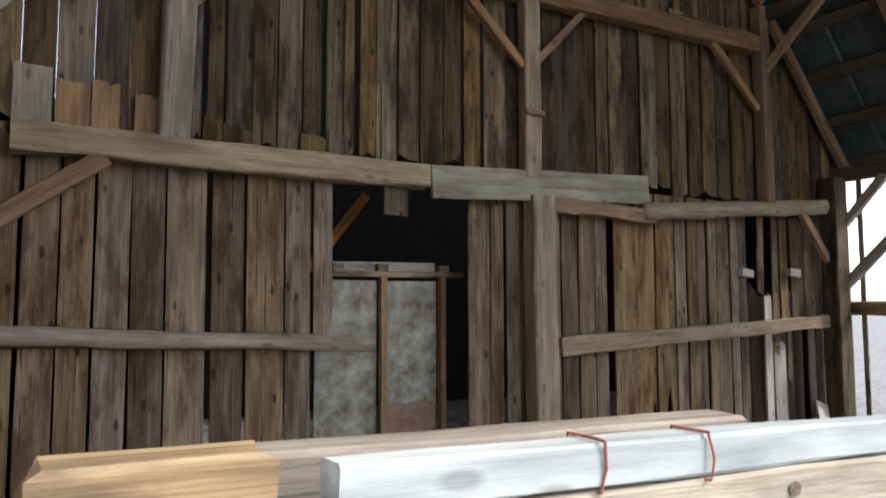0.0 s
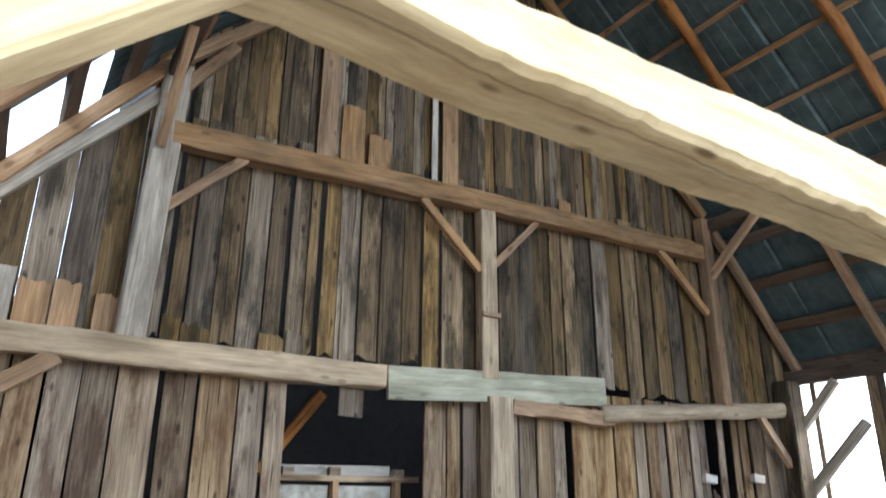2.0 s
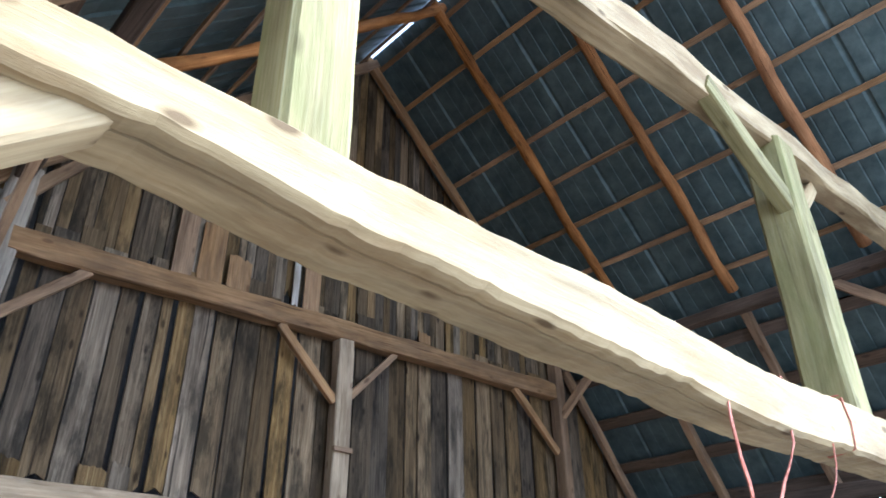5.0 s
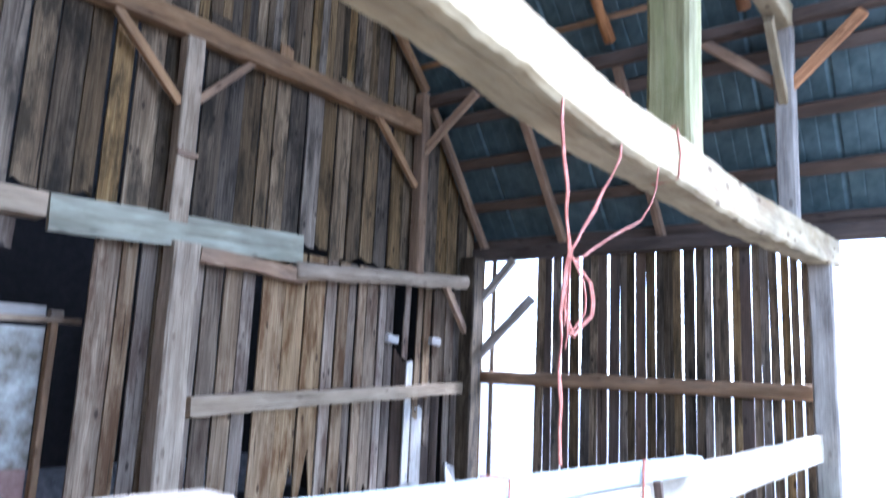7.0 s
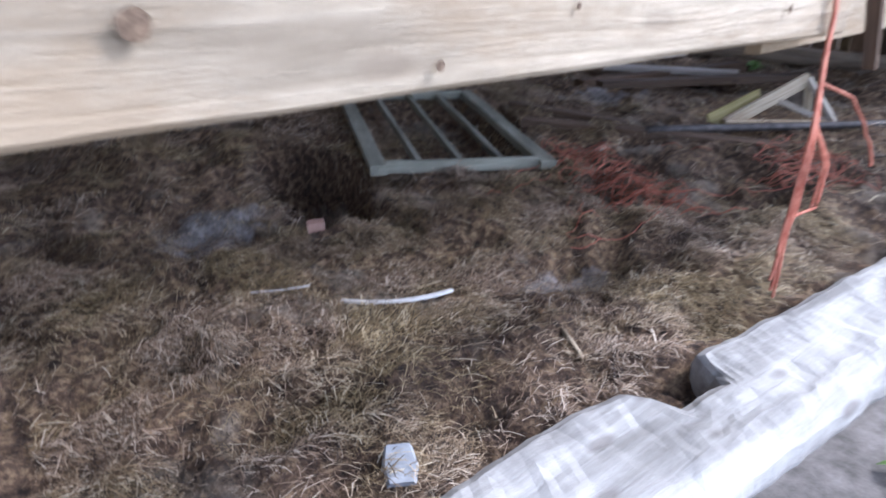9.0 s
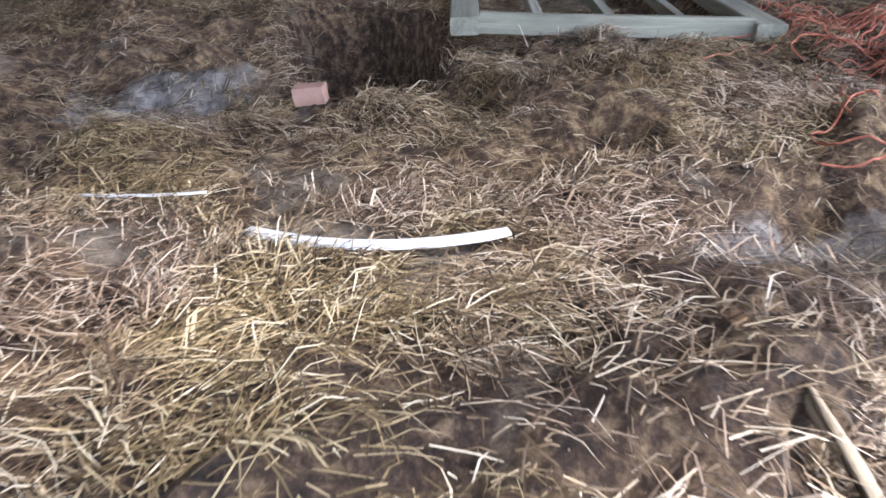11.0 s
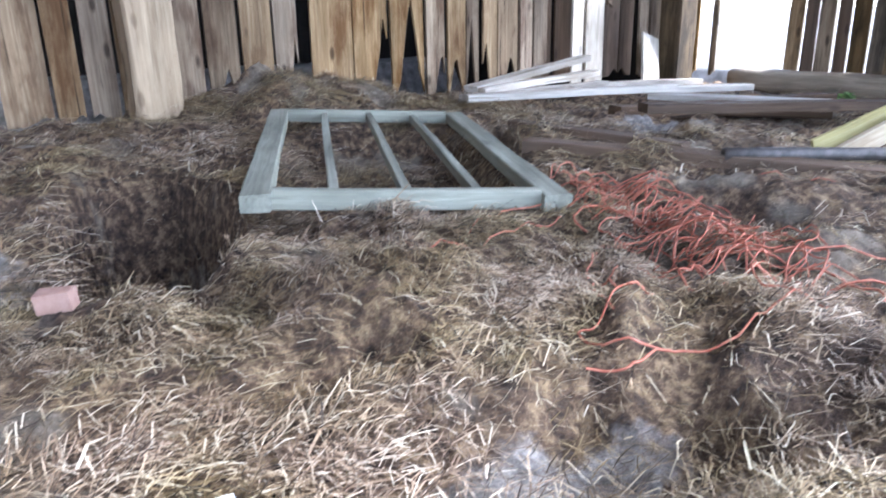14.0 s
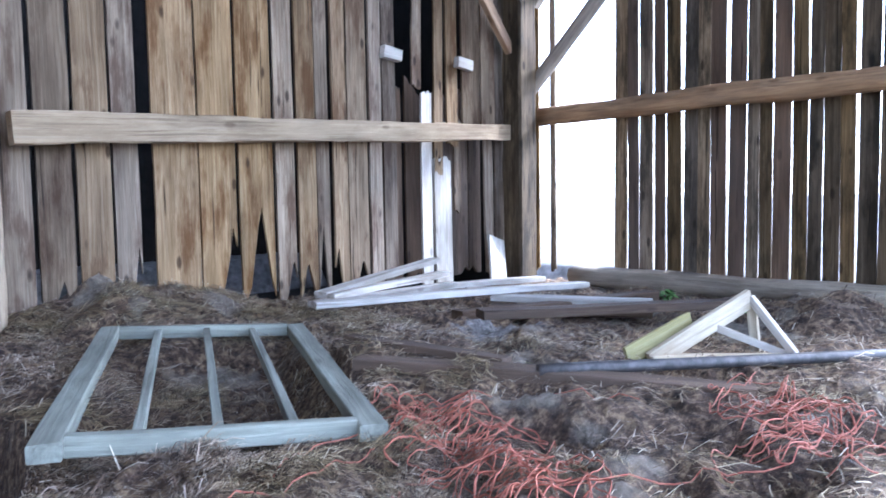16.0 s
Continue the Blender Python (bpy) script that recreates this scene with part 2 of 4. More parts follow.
def straw_material():
    m, n, l, b = nodes_of("loose_straw")
    geo = n.new("ShaderNodeNewGeometry")
    tc = n.new("ShaderNodeTexCoord")
    zone = noise_at(n, l, tc.outputs["Object"], 1.9, (1, 1, 1), 3, 0.6)
    c1 = ramp(n, l, geo.outputs["Random Per Island"], [(0.0, (0.022, 0.013, 0.006)), (0.35, (0.11, 0.072, 0.03)), (0.7, (0.30, 0.215, 0.105)), (0.92, (0.49, 0.385, 0.225)), (1.0, (0.70, 0.62, 0.45))])
    c2 = ramp(n, l, geo.outputs["Random Per Island"], [(0.0, (0.022, 0.013, 0.009)), (0.35, (0.12, 0.074, 0.046)), (0.7, (0.36, 0.25, 0.165)), (1.0, (0.68, 0.58, 0.45))])
    c = mix(n, l, "MIX", ramp(n, l, zone, [(0.42, (0, 0, 0)), (0.58, (1, 1, 1))]), c1, c2)
    l.new(c, b.inputs["Base Color"])
    b.inputs["Roughness"].default_value = 0.6
    return m


M_STRAW = straw_material()


# ---- mesh helpers ----
def mesh_of(name, verts, faces, material, smooth=False):
    me = bpy.data.meshes.new(name)
    me.from_pydata([tuple(v) for v in verts], [], faces)
    me.materials.append(material)
    if smooth:
        for p in me.polygons:
            p.use_smooth = True
    me.update()
    return me


def link(name, me, parent=None, label="", category="", kind="", group=""):
    ob = new(name, me)
    if parent is not None:
        ob.parent = parent
    return tagged(ob, label, category, group, kind)


def empty(name, label, category, kind="", group="", at=(0, 0, 0)):
    e = new(name)
    e.empty_display_size = 0.1
    e.location = at
    return tagged(e, label, category, group, kind)


def axis_pose(a, b, up=(0, 0, 1)):
    """Local x from a to b, local z as near to up as can be."""
    a, b, up = Vector(a), Vector(b), Vector(up)
    x = (b - a).normalized()
    if abs(x.dot(up)) > 0.98:
        up = Vector((0, -1, 0))
    y = up.cross(x).normalized()
    z = x.cross(y)
    m = Matrix((x, y, z)).transposed().to_4x4()
    m.translation = a
    return m


def timber_mesh(name, length, w, h, material, log=False, wob=0.006, seg=0, taper=1.0, bow=0.0, seed=0, ragged=0.0):
    """A hewn timber or a log along local x, from 0 to its length."""
    rng = random.Random(seed * 7919 + int(length * 1000))
    seg = seg or max(4, min(26, int(length / 0.22)))
    if log:
        ring = [(math.cos(a) / 2, math.sin(a) / 2) for a in [k * math.tau / 10 for k in range(10)]]
    else:
        c = min(w, h) * 0.09
        cy, cz = 0.5 - c / w, 0.5 - c / h
        ring = [(0.5, -cz), (0.5, cz), (cy, 0.5), (-cy, 0.5), (-0.5, cz), (-0.5, -cz), (-cy, -0.5), (cy, -0.5)]
    k, verts, faces = len(ring), [], []
    ox = rng.uniform(0, 90)
    for i in range(seg + 1):
        u = i / seg
        s = 1 + (taper - 1) * u
        x = u * length
        by = bow * math.sin(math.pi * u)
        dy = wob * 1.5 * noise.noise((x * 1.1 + ox, 3.1, 0))
        dz = wob * 1.5 * noise.noise((x * 1.1 + ox, 9.7, 4)) + by
        for j, (a, b) in enumerate(ring):
            e = wob * noise.noise((x * 3.0 + ox, a * 5, b * 5 + 7))
            end = ragged * rng.uniform(-1, 1) if i in (0, seg) else 0
            verts.append((x + end, a * w * s + dy + e * (1 if a > 0 else -1), b * h * s + dz + e * (1 if b > 0 else -1)))
    for i in range(seg):
        for j in range(k):
            p, q = i * k + j, i * k + (j + 1) % k
            faces.append((p, q, q + k, p + k))
    faces.append(tuple(reversed(range(k))))
    faces.append(tuple(range(seg * k, seg * k + k)))
    return mesh_of(name, verts, faces, material, smooth=log)


SEED = [1]


def timber(name, a, b, w, h, material, label="", category="", kind="", parent=None, group="", up=(0, 0, 1), **kw):
    SEED[0] += 1
    me = timber_mesh(name, (Vector(b) - Vector(a)).length, w, h, material, seed=SEED[0], **kw)
    ob = link(name, me, parent, label, category, kind, group)
    ob.matrix_basis = axis_pose(a, b, up)
    return ob


def board_mesh(name, width, z0, z1, z2, thick, material, seed, rag=0.0, top_rag=0.0, wavy=0.006):
    """An upright board: local x up, local y across, local z to the front. z1, z2: its top at either edge."""
    rng = random.Random(seed)
    cols, height = 8, max(z1, z2) - z0
    rows = max(3, int(height / 0.35))
    ox = rng.uniform(0, 99)
    rot = rng.random()
    bottoms = [rag * (max(0.0, 1 - 2.6 * abs(j / cols - rot)) * 0.9 + 0.1 * rng.random()) for j in range(cols + 1)]
    tops = [top_rag * rng.random() for _ in range(cols + 1)]
    cup = rng.uniform(-0.006, 0.006)
    verts, faces = [], []
    for side in (0, 1):
        for i in range(rows + 1):
            u = i / rows
            for j in range(cols + 1):
                s = j / cols
                lo = bottoms[j]
                hi = (z1 + (z2 - z1) * s) - z0 - tops[j]
                x = lo + (hi - lo) * u
                edge = wavy * noise.noise((x * 1.7 + ox, j * 3.0, 0)) if j in (0, cols) else 0
                y = -width / 2 + width * s + edge
                z = (thick / 2 if side else -thick / 2) + cup * (2 * s - 1) ** 2 + 0.008 * noise.noise((x * 0.6 + ox, 5, 1))
                verts.append((x, y, z))
    n1 = (rows + 1) * (cols + 1)
    for i in range(rows):
        for j in range(cols):
            p = i * (cols + 1) + j
            q = p + cols + 1
            faces.append((p, q, q + 1, p + 1))
            faces.append((n1 + p, n1 + p + 1, n1 + q + 1, n1 + q))
    rim = [i * (cols + 1) for i in range(rows + 1)] + [rows * (cols + 1) + j for j in range(1, cols + 1)]
    rim += [i * (cols + 1) + cols for i in range(rows - 1, -1, -1)] + list(range(cols - 1, 0, -1))
    for p, q in zip(rim, rim[1:] + rim[:1]):
        faces.append((p, n1 + p, n1 + q, q))
    return mesh_of(name, verts, faces, material)


def wall_board(parent, x0, x1, y, z0, z1, z2, material, rag=0.0, top_rag=0.0, thick=0.025, lean=0.0, name="board"):
    SEED[0] += 1
    me = board_mesh(name, x1 - x0, z0, z1, z2, thick, material, SEED[0], rag, top_rag)
    ob = link(name, me, parent)
    # local x up, local y to +x, local z to -y (to the front)
    m = Matrix(((0, 1, 0, (x0 + x1) / 2), (0, 0, -1, y), (1, 0, 0, z0), (0, 0, 0, 1)))
    ob.matrix_basis = m @ pose(0, 0, 0, 0, 0, lean)
    return ob


def tube(name, points, radius, material, sides=5):
    """A bent cord as a mesh."""
    verts, faces = [], []
    pts = [Vector(p) for p in points]
    for i, p in enumerate(pts):
        d = (pts[min(i + 1, len(pts) - 1)] - pts[max(i - 1, 0)]).normalized()
        a = d.cross(Vector((0.3, 0.2, 1))).normalized()
        c = d.cross(a)
        for k in range(sides):
            th = math.tau * k / sides
            verts.append(p + radius * (math.cos(th) * a + math.sin(th) * c))
    for i in range(len(pts) - 1):
        for k in range(sides):
            p, q = i * sides + k, i * sides + (k + 1) % sides
            faces.append((p, q, q + sides, p + sides))
    return mesh_of(name, verts, faces, material, True)


# ---- plan ----
RIDGE, KNUCKLE, EAVE = (3.75, 9.85), (7.75, 6.05), (9.6, 3.78)
KNUCKLE_W, EAVE_W = (-0.25, 6.05), (-2.0, 3.86)
WALL_Y, FRONT_Y, ROOF_Y = 8.0, 2.73, 0.85
EAST_X, WEST_X = 9.36, -1.8
REAR = -0.07                          # the end wall and its frame stand this much to the west


def roof_z(x):
    pts = [EAVE_W, KNUCKLE_W, RIDGE, KNUCKLE, EAVE]
    for (x0, z0), (x1, z1) in zip(pts, pts[1:]):
        if x0 <= x <= x1:
            return z0 + (z1 - z0) * (x - x0) / (x1 - x0)
    return 3.8


def smooth(a, b, v):
    u = min(1, max(0, (v - a) / (b - a)))
    return u * u * (3 - 2 * u)


def floor_z(x, y):
    z = 0.02 + 0.05 * noise.noise((x * 0.9, y * 0.9, 2)) + 0.085 * noise.noise((x * 2.6, y * 2.6, 5)) + 0.12 * (0.25 - abs(noise.noise((x * 3.6, y * 3.6, 1)))) + 0.05 * (0.3 - abs(noise.noise((x * 9, y * 9, 4)))) + 0.016 * noise.noise((x * 17, y * 17, 1))
    z -= 0.13 * smooth(5.2, 7.5, x)
    z += 0.20 * smooth(1.0, 0.1, math.hypot((x - 4.6) / 1.3, (y - 7.95) / 0.9)) * (1 + 0.8 * noise.noise((x * 3, y * 3, 9)))
    z += 0.09 * smooth(1.0, 0.0, math.hypot((x - 3.15) / 0.55, (y - 4.4) / 0.45))
    z -= 0.07 * smooth(1.0, 0.2, math.hypot((x - 3.25) / 0.45, (y - 3.6) / 0.25))
    z += 0.22 * smooth(1.0, 0.0, math.hypot((x - 8.3) / 0.8, (y - 4.4) / 0.6))
    z += 0.10 * smooth(1.0, 0.0, math.hypot((x - 2.2) / 0.6, (y - 6.2) / 0.8))
    calm = 0.92 * smooth(0.65, 0.15, math.hypot(x - 2.52, y - 3.95))
    z += (0.012 - z) * calm
    hole = smooth(1.0, 0.45, math.hypot((x - 2.96 - 0.16 * (y - 5.2)) / 0.33, (y - 5.5) / 0.85))
    z -= 0.95 * hole
    gu, gv = (1.70 * (x - 3.30) - 0.83 * (y - 5.20)) / 1.92, (0.47 * (x - 3.30) + 0.90 * (y - 5.20)) / 1.92
    if -0.1 < gu < 1.1 and -0.1 < gv < 1.1:
        z = min(z, 0.065 + 0.04 * gv - 0.055 * gu) - 0.17 * smooth(0.0, 0.18, min(gu, 1 - gu, gv, 1 - gv))
    z -= 0.06 * smooth(1.0, 0.3, math.hypot((x - 2.2) / 0.55, (y - 5.0) / 0.4))
    return z


def grid_mesh(name, x0, x1, y0, y1, step, height, material):
    nx, ny = int((x1 - x0) / step) + 1, int((y1 - y0) / step) + 1
    verts = [(x0 + (x1 - x0) * i / nx, y0 + (y1 - y0) * j / ny, 0) for j in range(ny + 1) for i in range(nx + 1)]
    verts = [(x, y, height(x, y)) for x, y, _ in verts]
    faces = [(j * (nx + 1) + i, j * (nx + 1) + i + 1, (j + 1) * (nx + 1) + i + 1, (j + 1) * (nx + 1) + i) for j in range(ny) for i in range(nx)]
    return mesh_of(name, verts, faces, material, True)


def ground_z(x, y):
    far = max(0, math.hypot(x - 3.5, y - 4) - 12)
    inside = smooth(2.75, 3.2, y) * smooth(-2.4, -1.8, x) * smooth(9.8, 9.3, x) * smooth(12.4, 11.9, y)
    return 0.0 + 0.025 * noise.noise((x * 0.8, y * 0.8, 3)) + 0.012 * noise.noise((x * 3, y * 3, 3)) - 1.4 * inside + 0.0 * far


steps = [-3000, -600, -150, -60, -30] + [-16 + 0.5 * i for i in range(80)] + [30, 60, 150, 600, 3000]
gv = [(x + 3.5, y + 3.0, ground_z(x + 3.5, y + 3.0)) for y in steps for x in steps]
gn = len(steps)
gf = [(j * gn + i, j * gn + i + 1, (j + 1) * gn + i + 1, (j + 1) * gn + i) for j in range(gn - 1) for i in range(gn - 1)]
link("ground", mesh_of("ground", gv, gf, M_GROUND, True), None, "bare trodden dirt yard running out to open land", "ground", "structure")
link("floor", grid_mesh("floor", WEST_X + 0.02, EAST_X - 0.02, 2.6, 8.12, 0.03, floor_z, M_HAY), None, "uneven barn floor buried under old trodden hay", "floor", "structure")

# ---- roof ----
roof = empty("roof", "gambrel barn roof of ribbed grey metal sheets", "roof", "structure")


def sheet(p, q, y0, y1, skip=False):
    """A ribbed metal sheet down a slope, from p to q in the x-z plane."""
    SEED[0] += 1
    if p == RIDGE:
        q = (p[0] + (q[0] - p[0]) * 1.035, p[1] + (q[1] - p[1]) * 1.035)
    d = Vector((q[0] - p[0], 0, q[1] - p[1]))
    nrm = Vector((-d.z, 0, d.x)).normalized()
    if nrm.z < 0:
        nrm = -nrm
    prof = [(0.0, 0.0), (0.03, 0.018), (0.05, 0.018), (0.08, 0.0), (0.235, 0.0), (0.25, 0.006), (0.265, 0.0), (0.42, 0.0), (0.435, 0.006), (0.45, 0.0), (0.62, 0.0), (0.635, 0.006), (0.65, 0.0), (0.80, 0.0)]
    top = Vector((p[0], 0, p[1])) + nrm * (0.05 + 0.004 * (SEED[0] % 2))
    verts = []
    for u in (0, 1):
        for a, b in prof:
            v = top + d * u + nrm * b
            verts.append((v.x, y0 + a * (y1 - y0) / 0.8, v.z))
    k = len(prof)
    me = mesh_of("sheet", verts, [(i, i + 1, k + i + 1, k + i) for i in range(k - 1)], M_ROOF)
    return link("sheet", me, roof)


ys = [ROOF_Y + 0.8 * i for i in range(10)]
for i, y0 in enumerate(ys):
    y1 = min(y0 + 0.8, 8.25)
    for p, q in ((RIDGE, KNUCKLE), (KNUCKLE, EAVE), (RIDGE, KNUCKLE_W), (KNUCKLE_W, EAVE_W)):
        if q == EAVE_W and y0 > 7.0:
            m = (p[0] + (q[0] - p[0]) * 0.24, p[1] + (q[1] - p[1]) * 0.24)
            sheet(p, m, y0, y1)
        else:
            sheet(p, q, y0, y1)


def slope_line(p, q, u, drop):
    d = Vector((q[0] - p[0], q[1] - p[1])).normalized()
    n_ = Vector((d.y, -d.x))
    if n_.y > 0:
        n_ = -n_
    return p[0] + (q[0] - p[0]) * u + n_.x * drop, p[1] + (q[1] - p[1]) * u + n_.y * drop


for p, q, count in ((RIDGE, KNUCKLE, 8), (RIDGE, KNUCKLE_W, 8)):
    for i in range(count):
        x, z = slope_line(p, q, (i + 0.35) / count, 0.02)
        timber("lath", (x, ROOF_Y, z), (x, 8.2, z), 0.075, 0.03, W_FRAME, parent=roof, up=(q[1] - p[1], 0, -(q[0] - p[0])) if q[0] < p[0] else (-(q[1] - p[1]), 0, q[0] - p[0]))
for p, q in ((KNUCKLE, EAVE), (KNUCKLE_W, EAVE_W)):
    for u in (0.17, 0.42, 0.68, 0.92):
        x, z = slope_line(p, q, u, 0.04)
        timber("girt", (x, ROOF_Y, z), (x, 8.2, z), 0.17, 0.05, W_DARK, parent=roof, up=(-(q[1] - p[1]), 0, q[0] - p[0]) if q[0] > p[0] else (q[1] - p[1], 0, -(q[0] - p[0])))
for y in (1.5, 3.2, 4.85, 6.4):
    for p, q in ((RIDGE, KNUCKLE), (RIDGE, KNUCKLE_W)):
        a, b = slope_line(p, q, 0.0, 0.13), slope_line(p, q, 0.97, 0.13)
        timber("rafter", (a[0], y, a[1]), (b[0], y, b[1]), 0.15, 0.14, W_POLE, "rough orange-brown pole rafter under the metal roof", "rafter", "structure", log=True, wob=0.02)
for y in (1.5, 4.85, 6.4):
    for p, q in ((KNUCKLE, EAVE), (KNUCKLE_W, EAVE_W)):
        a, b = slope_line(p, q, 0.0, 0.14), slope_line(p, q, 0.97, 0.14)
        timber("rafter", (a[0], y, a[1]), (b[0], y, b[1]), 0.11, 0.13, W_FRAME, "brown sawn lower rafter of the gambrel roof", "rafter", "structure")
for p, q in ((RIDGE, KNUCKLE), (KNUCKLE, EAVE), (RIDGE, KNUCKLE_W), (KNUCKLE_W, EAVE_W)):
    a, b = slope_line(p, q, 0.0, 0.13), slope_line(p, q, 0.98, 0.13)
    timber("rafter", (a[0], 7.86, a[1]), (b[0], 7.86, b[1]), 0.09, 0.14, W_FRAME, "brown gable rafter against the boarded end wall", "rafter", "structure")
for x in (7.62, -0.12):
    timber("purlin", (x, ROOF_Y + 0.1, 5.86), (x, 8.0, 5.86), 0.15, 0.16, W_DARK, "dark purlin under the bend of the roof", "beam", "structure")

# ---- rear wall ----
wall_north = empty("wall_north", "tall end wall of weathered vertical barn boards", "wall", "structure", at=(REAR, 0, 0))
LOW_W = [-1.78, -1.46, -1.19, -0.92, -0.66, -0.37, -0.09, 0.29, 0.60, 0.96, 1.22, 1.44]
for i, (a, b) in enumerate(zip(LOW_W, LOW_W[1:])):
    gap = 0.05 if i == 6 else (0.02, 0.03, 0.014)[i % 3]
    z0 = 0.05 if b < 1.3 else 1.45
    wall_board(wall_north, a + 0.004, b - gap, 8.05, z0, 3.25, 3.25, W_LOW, 0.05, lean=-0.5 if i > 4 else 0)
LOW_E = [2.93, 3.22, 3.42, 3.62, 3.98, 4.20, 4.45, 4.70, 4.98, 5.35, 5.68, 6.03, 6.24, 6.45, 6.62, 6.80, 7.05, 7.23, 7.42]
low_rag = {5: 0.3, 6: 0.45, 7: 0.55, 8: 0.25, 9: 0.7, 10: 0.9, 11: 0.4, 12: 0.35, 13: 0.7, 14: 0.5, 15: 0.35}
for i, (a, b) in enumerate(zip(LOW_E, LOW_E[1:])):
    gap = 0.10 if i == 7 else (0.035 if i in (1, 3) else (0.02, 0.034, 0.024)[i % 3])
    wall_board(wall_north, a + 0.004, b - gap, 8.05 + 0.012 * (i % 2), 0.0 if i > 5 else 0.05, 3.2, 3.2, W_LOW, low_rag.get(i, 0.06))
# broken slats beside the corner; the lowest have doorway sunlight put into paler wood
for a, b, z0, z1, ln in ((7.60, 7.72, 1.95, 3.1, 1.5), (7.72, 7.86, -0.05, 1.95, 0), (7.90, 8.02, 1.1, 3.1, 0.8), (7.92, 8.16, -0.05, 1.3, -1.0),
                         (8.10, 8.26, 1.4, 3.1, 0), (8.20, 8.30, 0.7, 1.7, 0.5), (8.34, 8.62, 1.6, 3.1, 0), (8.64, 8.86, 1.6, 3.1, 0), (8.70, 8.84, 0.0, 1.6, -1.5)):
    wall_board(wall_north, a, b, 8.05, z0, z1, z1, W_SLAT if z0 < 0 else W_LOW, 0.05, 0.05, lean=ln)
for k, w in enumerate((0.24, 0.18, 0.27, 0.2, 0.25, 0.22, 0.2)):
    x0 = 7.25 + 0.24 * k
    wall_board(wall_north, x0, x0 + w, 8.30, 0.0, 1.95 + 0.1 * (k % 3), 1.9 + 0.1 * (k % 2), W_DARK, 0.1, 0.05, name="backing_board")
wall_board(wall_north, 8.86, 9.34, 8.05, 0.0, 3.2, 3.2, W_LOW, 0.05)
UP = [-1.78, -1.5, -1.25, -1.0, -0.72, -0.45, -0.2, 0.04, 0.2, 0.36, 0.60, 0.84, 1.08, 1.31, 1.50, 1.66, 1.84, 2.1, 2.34, 2.62, 2.88, 3.12, 3.42, 3.66, 3.91, 4.2, 4.46, 4.72, 4.93,
      5.16, 5.44, 5.72, 6.01, 6.28, 6.57, 6.85, 7.12, 7.40, 7.66, 7.95, 8.25, 8.55, 8.85, 9.1, 9.34]
rng = random.Random(11)
for i, (a, b) in enumerate(zip(UP, UP[1:])):
    cut_ = 0.5 if b < -0.15 else -0.02
    top_a, top_b = roof_z(a) - cut_, roof_z(b) - cut_
    y = 8.015 + 0.012 * (i % 3)
    gap = rng.choice((0.01, 0.02, 0.034, 0.055)) if a > 0 else 0.001
    z0 = 3.18 + rng.random() * 0.12
    if max(top_a, top_b) > 6.6:
        cut = 5.45 + rng.random() * 0.25
        wall_board(wall_north, a + 0.003, b - gap, y, z0, cut, cut, W_BOARD, 0.06)
        mid = (a + b) / 2 + rng.uniform(-0.03, 0.03)
        h0 = rng.choice((0, 0, 0.0, 0.25)) if 2.5 < a < 6 else 0
        wall_board(wall_north, a + 0.003, mid - 0.004, y + 0.03, cut - 0.15 + h0, top_a, roof_z(mid), W_BOARD, 0.12)
        wall_board(wall_north, mid + 0.004, b - 0.006, y + 0.03, cut - 0.15, roof_z(mid), top_b, W_BOARD, 0.12)
    else:
        wall_board(wall_north, a + 0.003, b - gap, y, z0, top_a, top_b, W_BOARD, 0.08)
# patches nailed over the wall
for a, b, z0, z1, m in ((-1.3, -1.02, 3.2, 3.75, W_GREY), (-1.0, -0.75, 3.2, 3.66, W_FRAME), (-0.73, -0.52, 3.2, 3.68, W_FRAME), (-0.4, -0.22, 3.2, 3.62, W_FRAME),
                        (0.16, 0.32, 3.2, 3.5, W_BOARD), (0.33, 0.6, 3.2, 3.44, W_BOARD), (1.05, 1.3, 3.2, 3.45, W_BOARD), (1.33, 1.5, 3.2, 3.5, W_BOARD), (1.78, 2.06, 5.4, 6.2, W_FRAME), (2.12, 2.4, 5.3, 5.9, W_FRAME), (1.5, 1.72, 5.4, 7.2, W_FRAME),
                        (2.95, 3.03, 5.5, 7.3, W_SLAT), (3.1, 3.32, 5.45, 6.8, W_FRAME), (4.9, 5.1, 5.35, 5.75, W_FRAME)):
    wall_board(wall_north, a, b, 7.985, z0, z1, z1 - 0.03, m, 0.03, 0.04, thick=0.02, name="patch_board")

# closed boxes for the room behind the wall, near-black to stand for its dimness


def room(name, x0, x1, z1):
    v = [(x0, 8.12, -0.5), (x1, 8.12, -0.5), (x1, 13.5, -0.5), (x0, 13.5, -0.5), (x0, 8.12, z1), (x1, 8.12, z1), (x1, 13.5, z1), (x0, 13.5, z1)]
    link(name, mesh_of(name, v, [(2, 3, 7, 6), (1, 2, 6, 5), (3, 0, 4, 7), (4, 5, 6, 7), (0, 3, 2, 1)], M_ROOM_SHADE), None, "boarding of the closed room behind, its shade painted in as near-black", "wall", "structure")


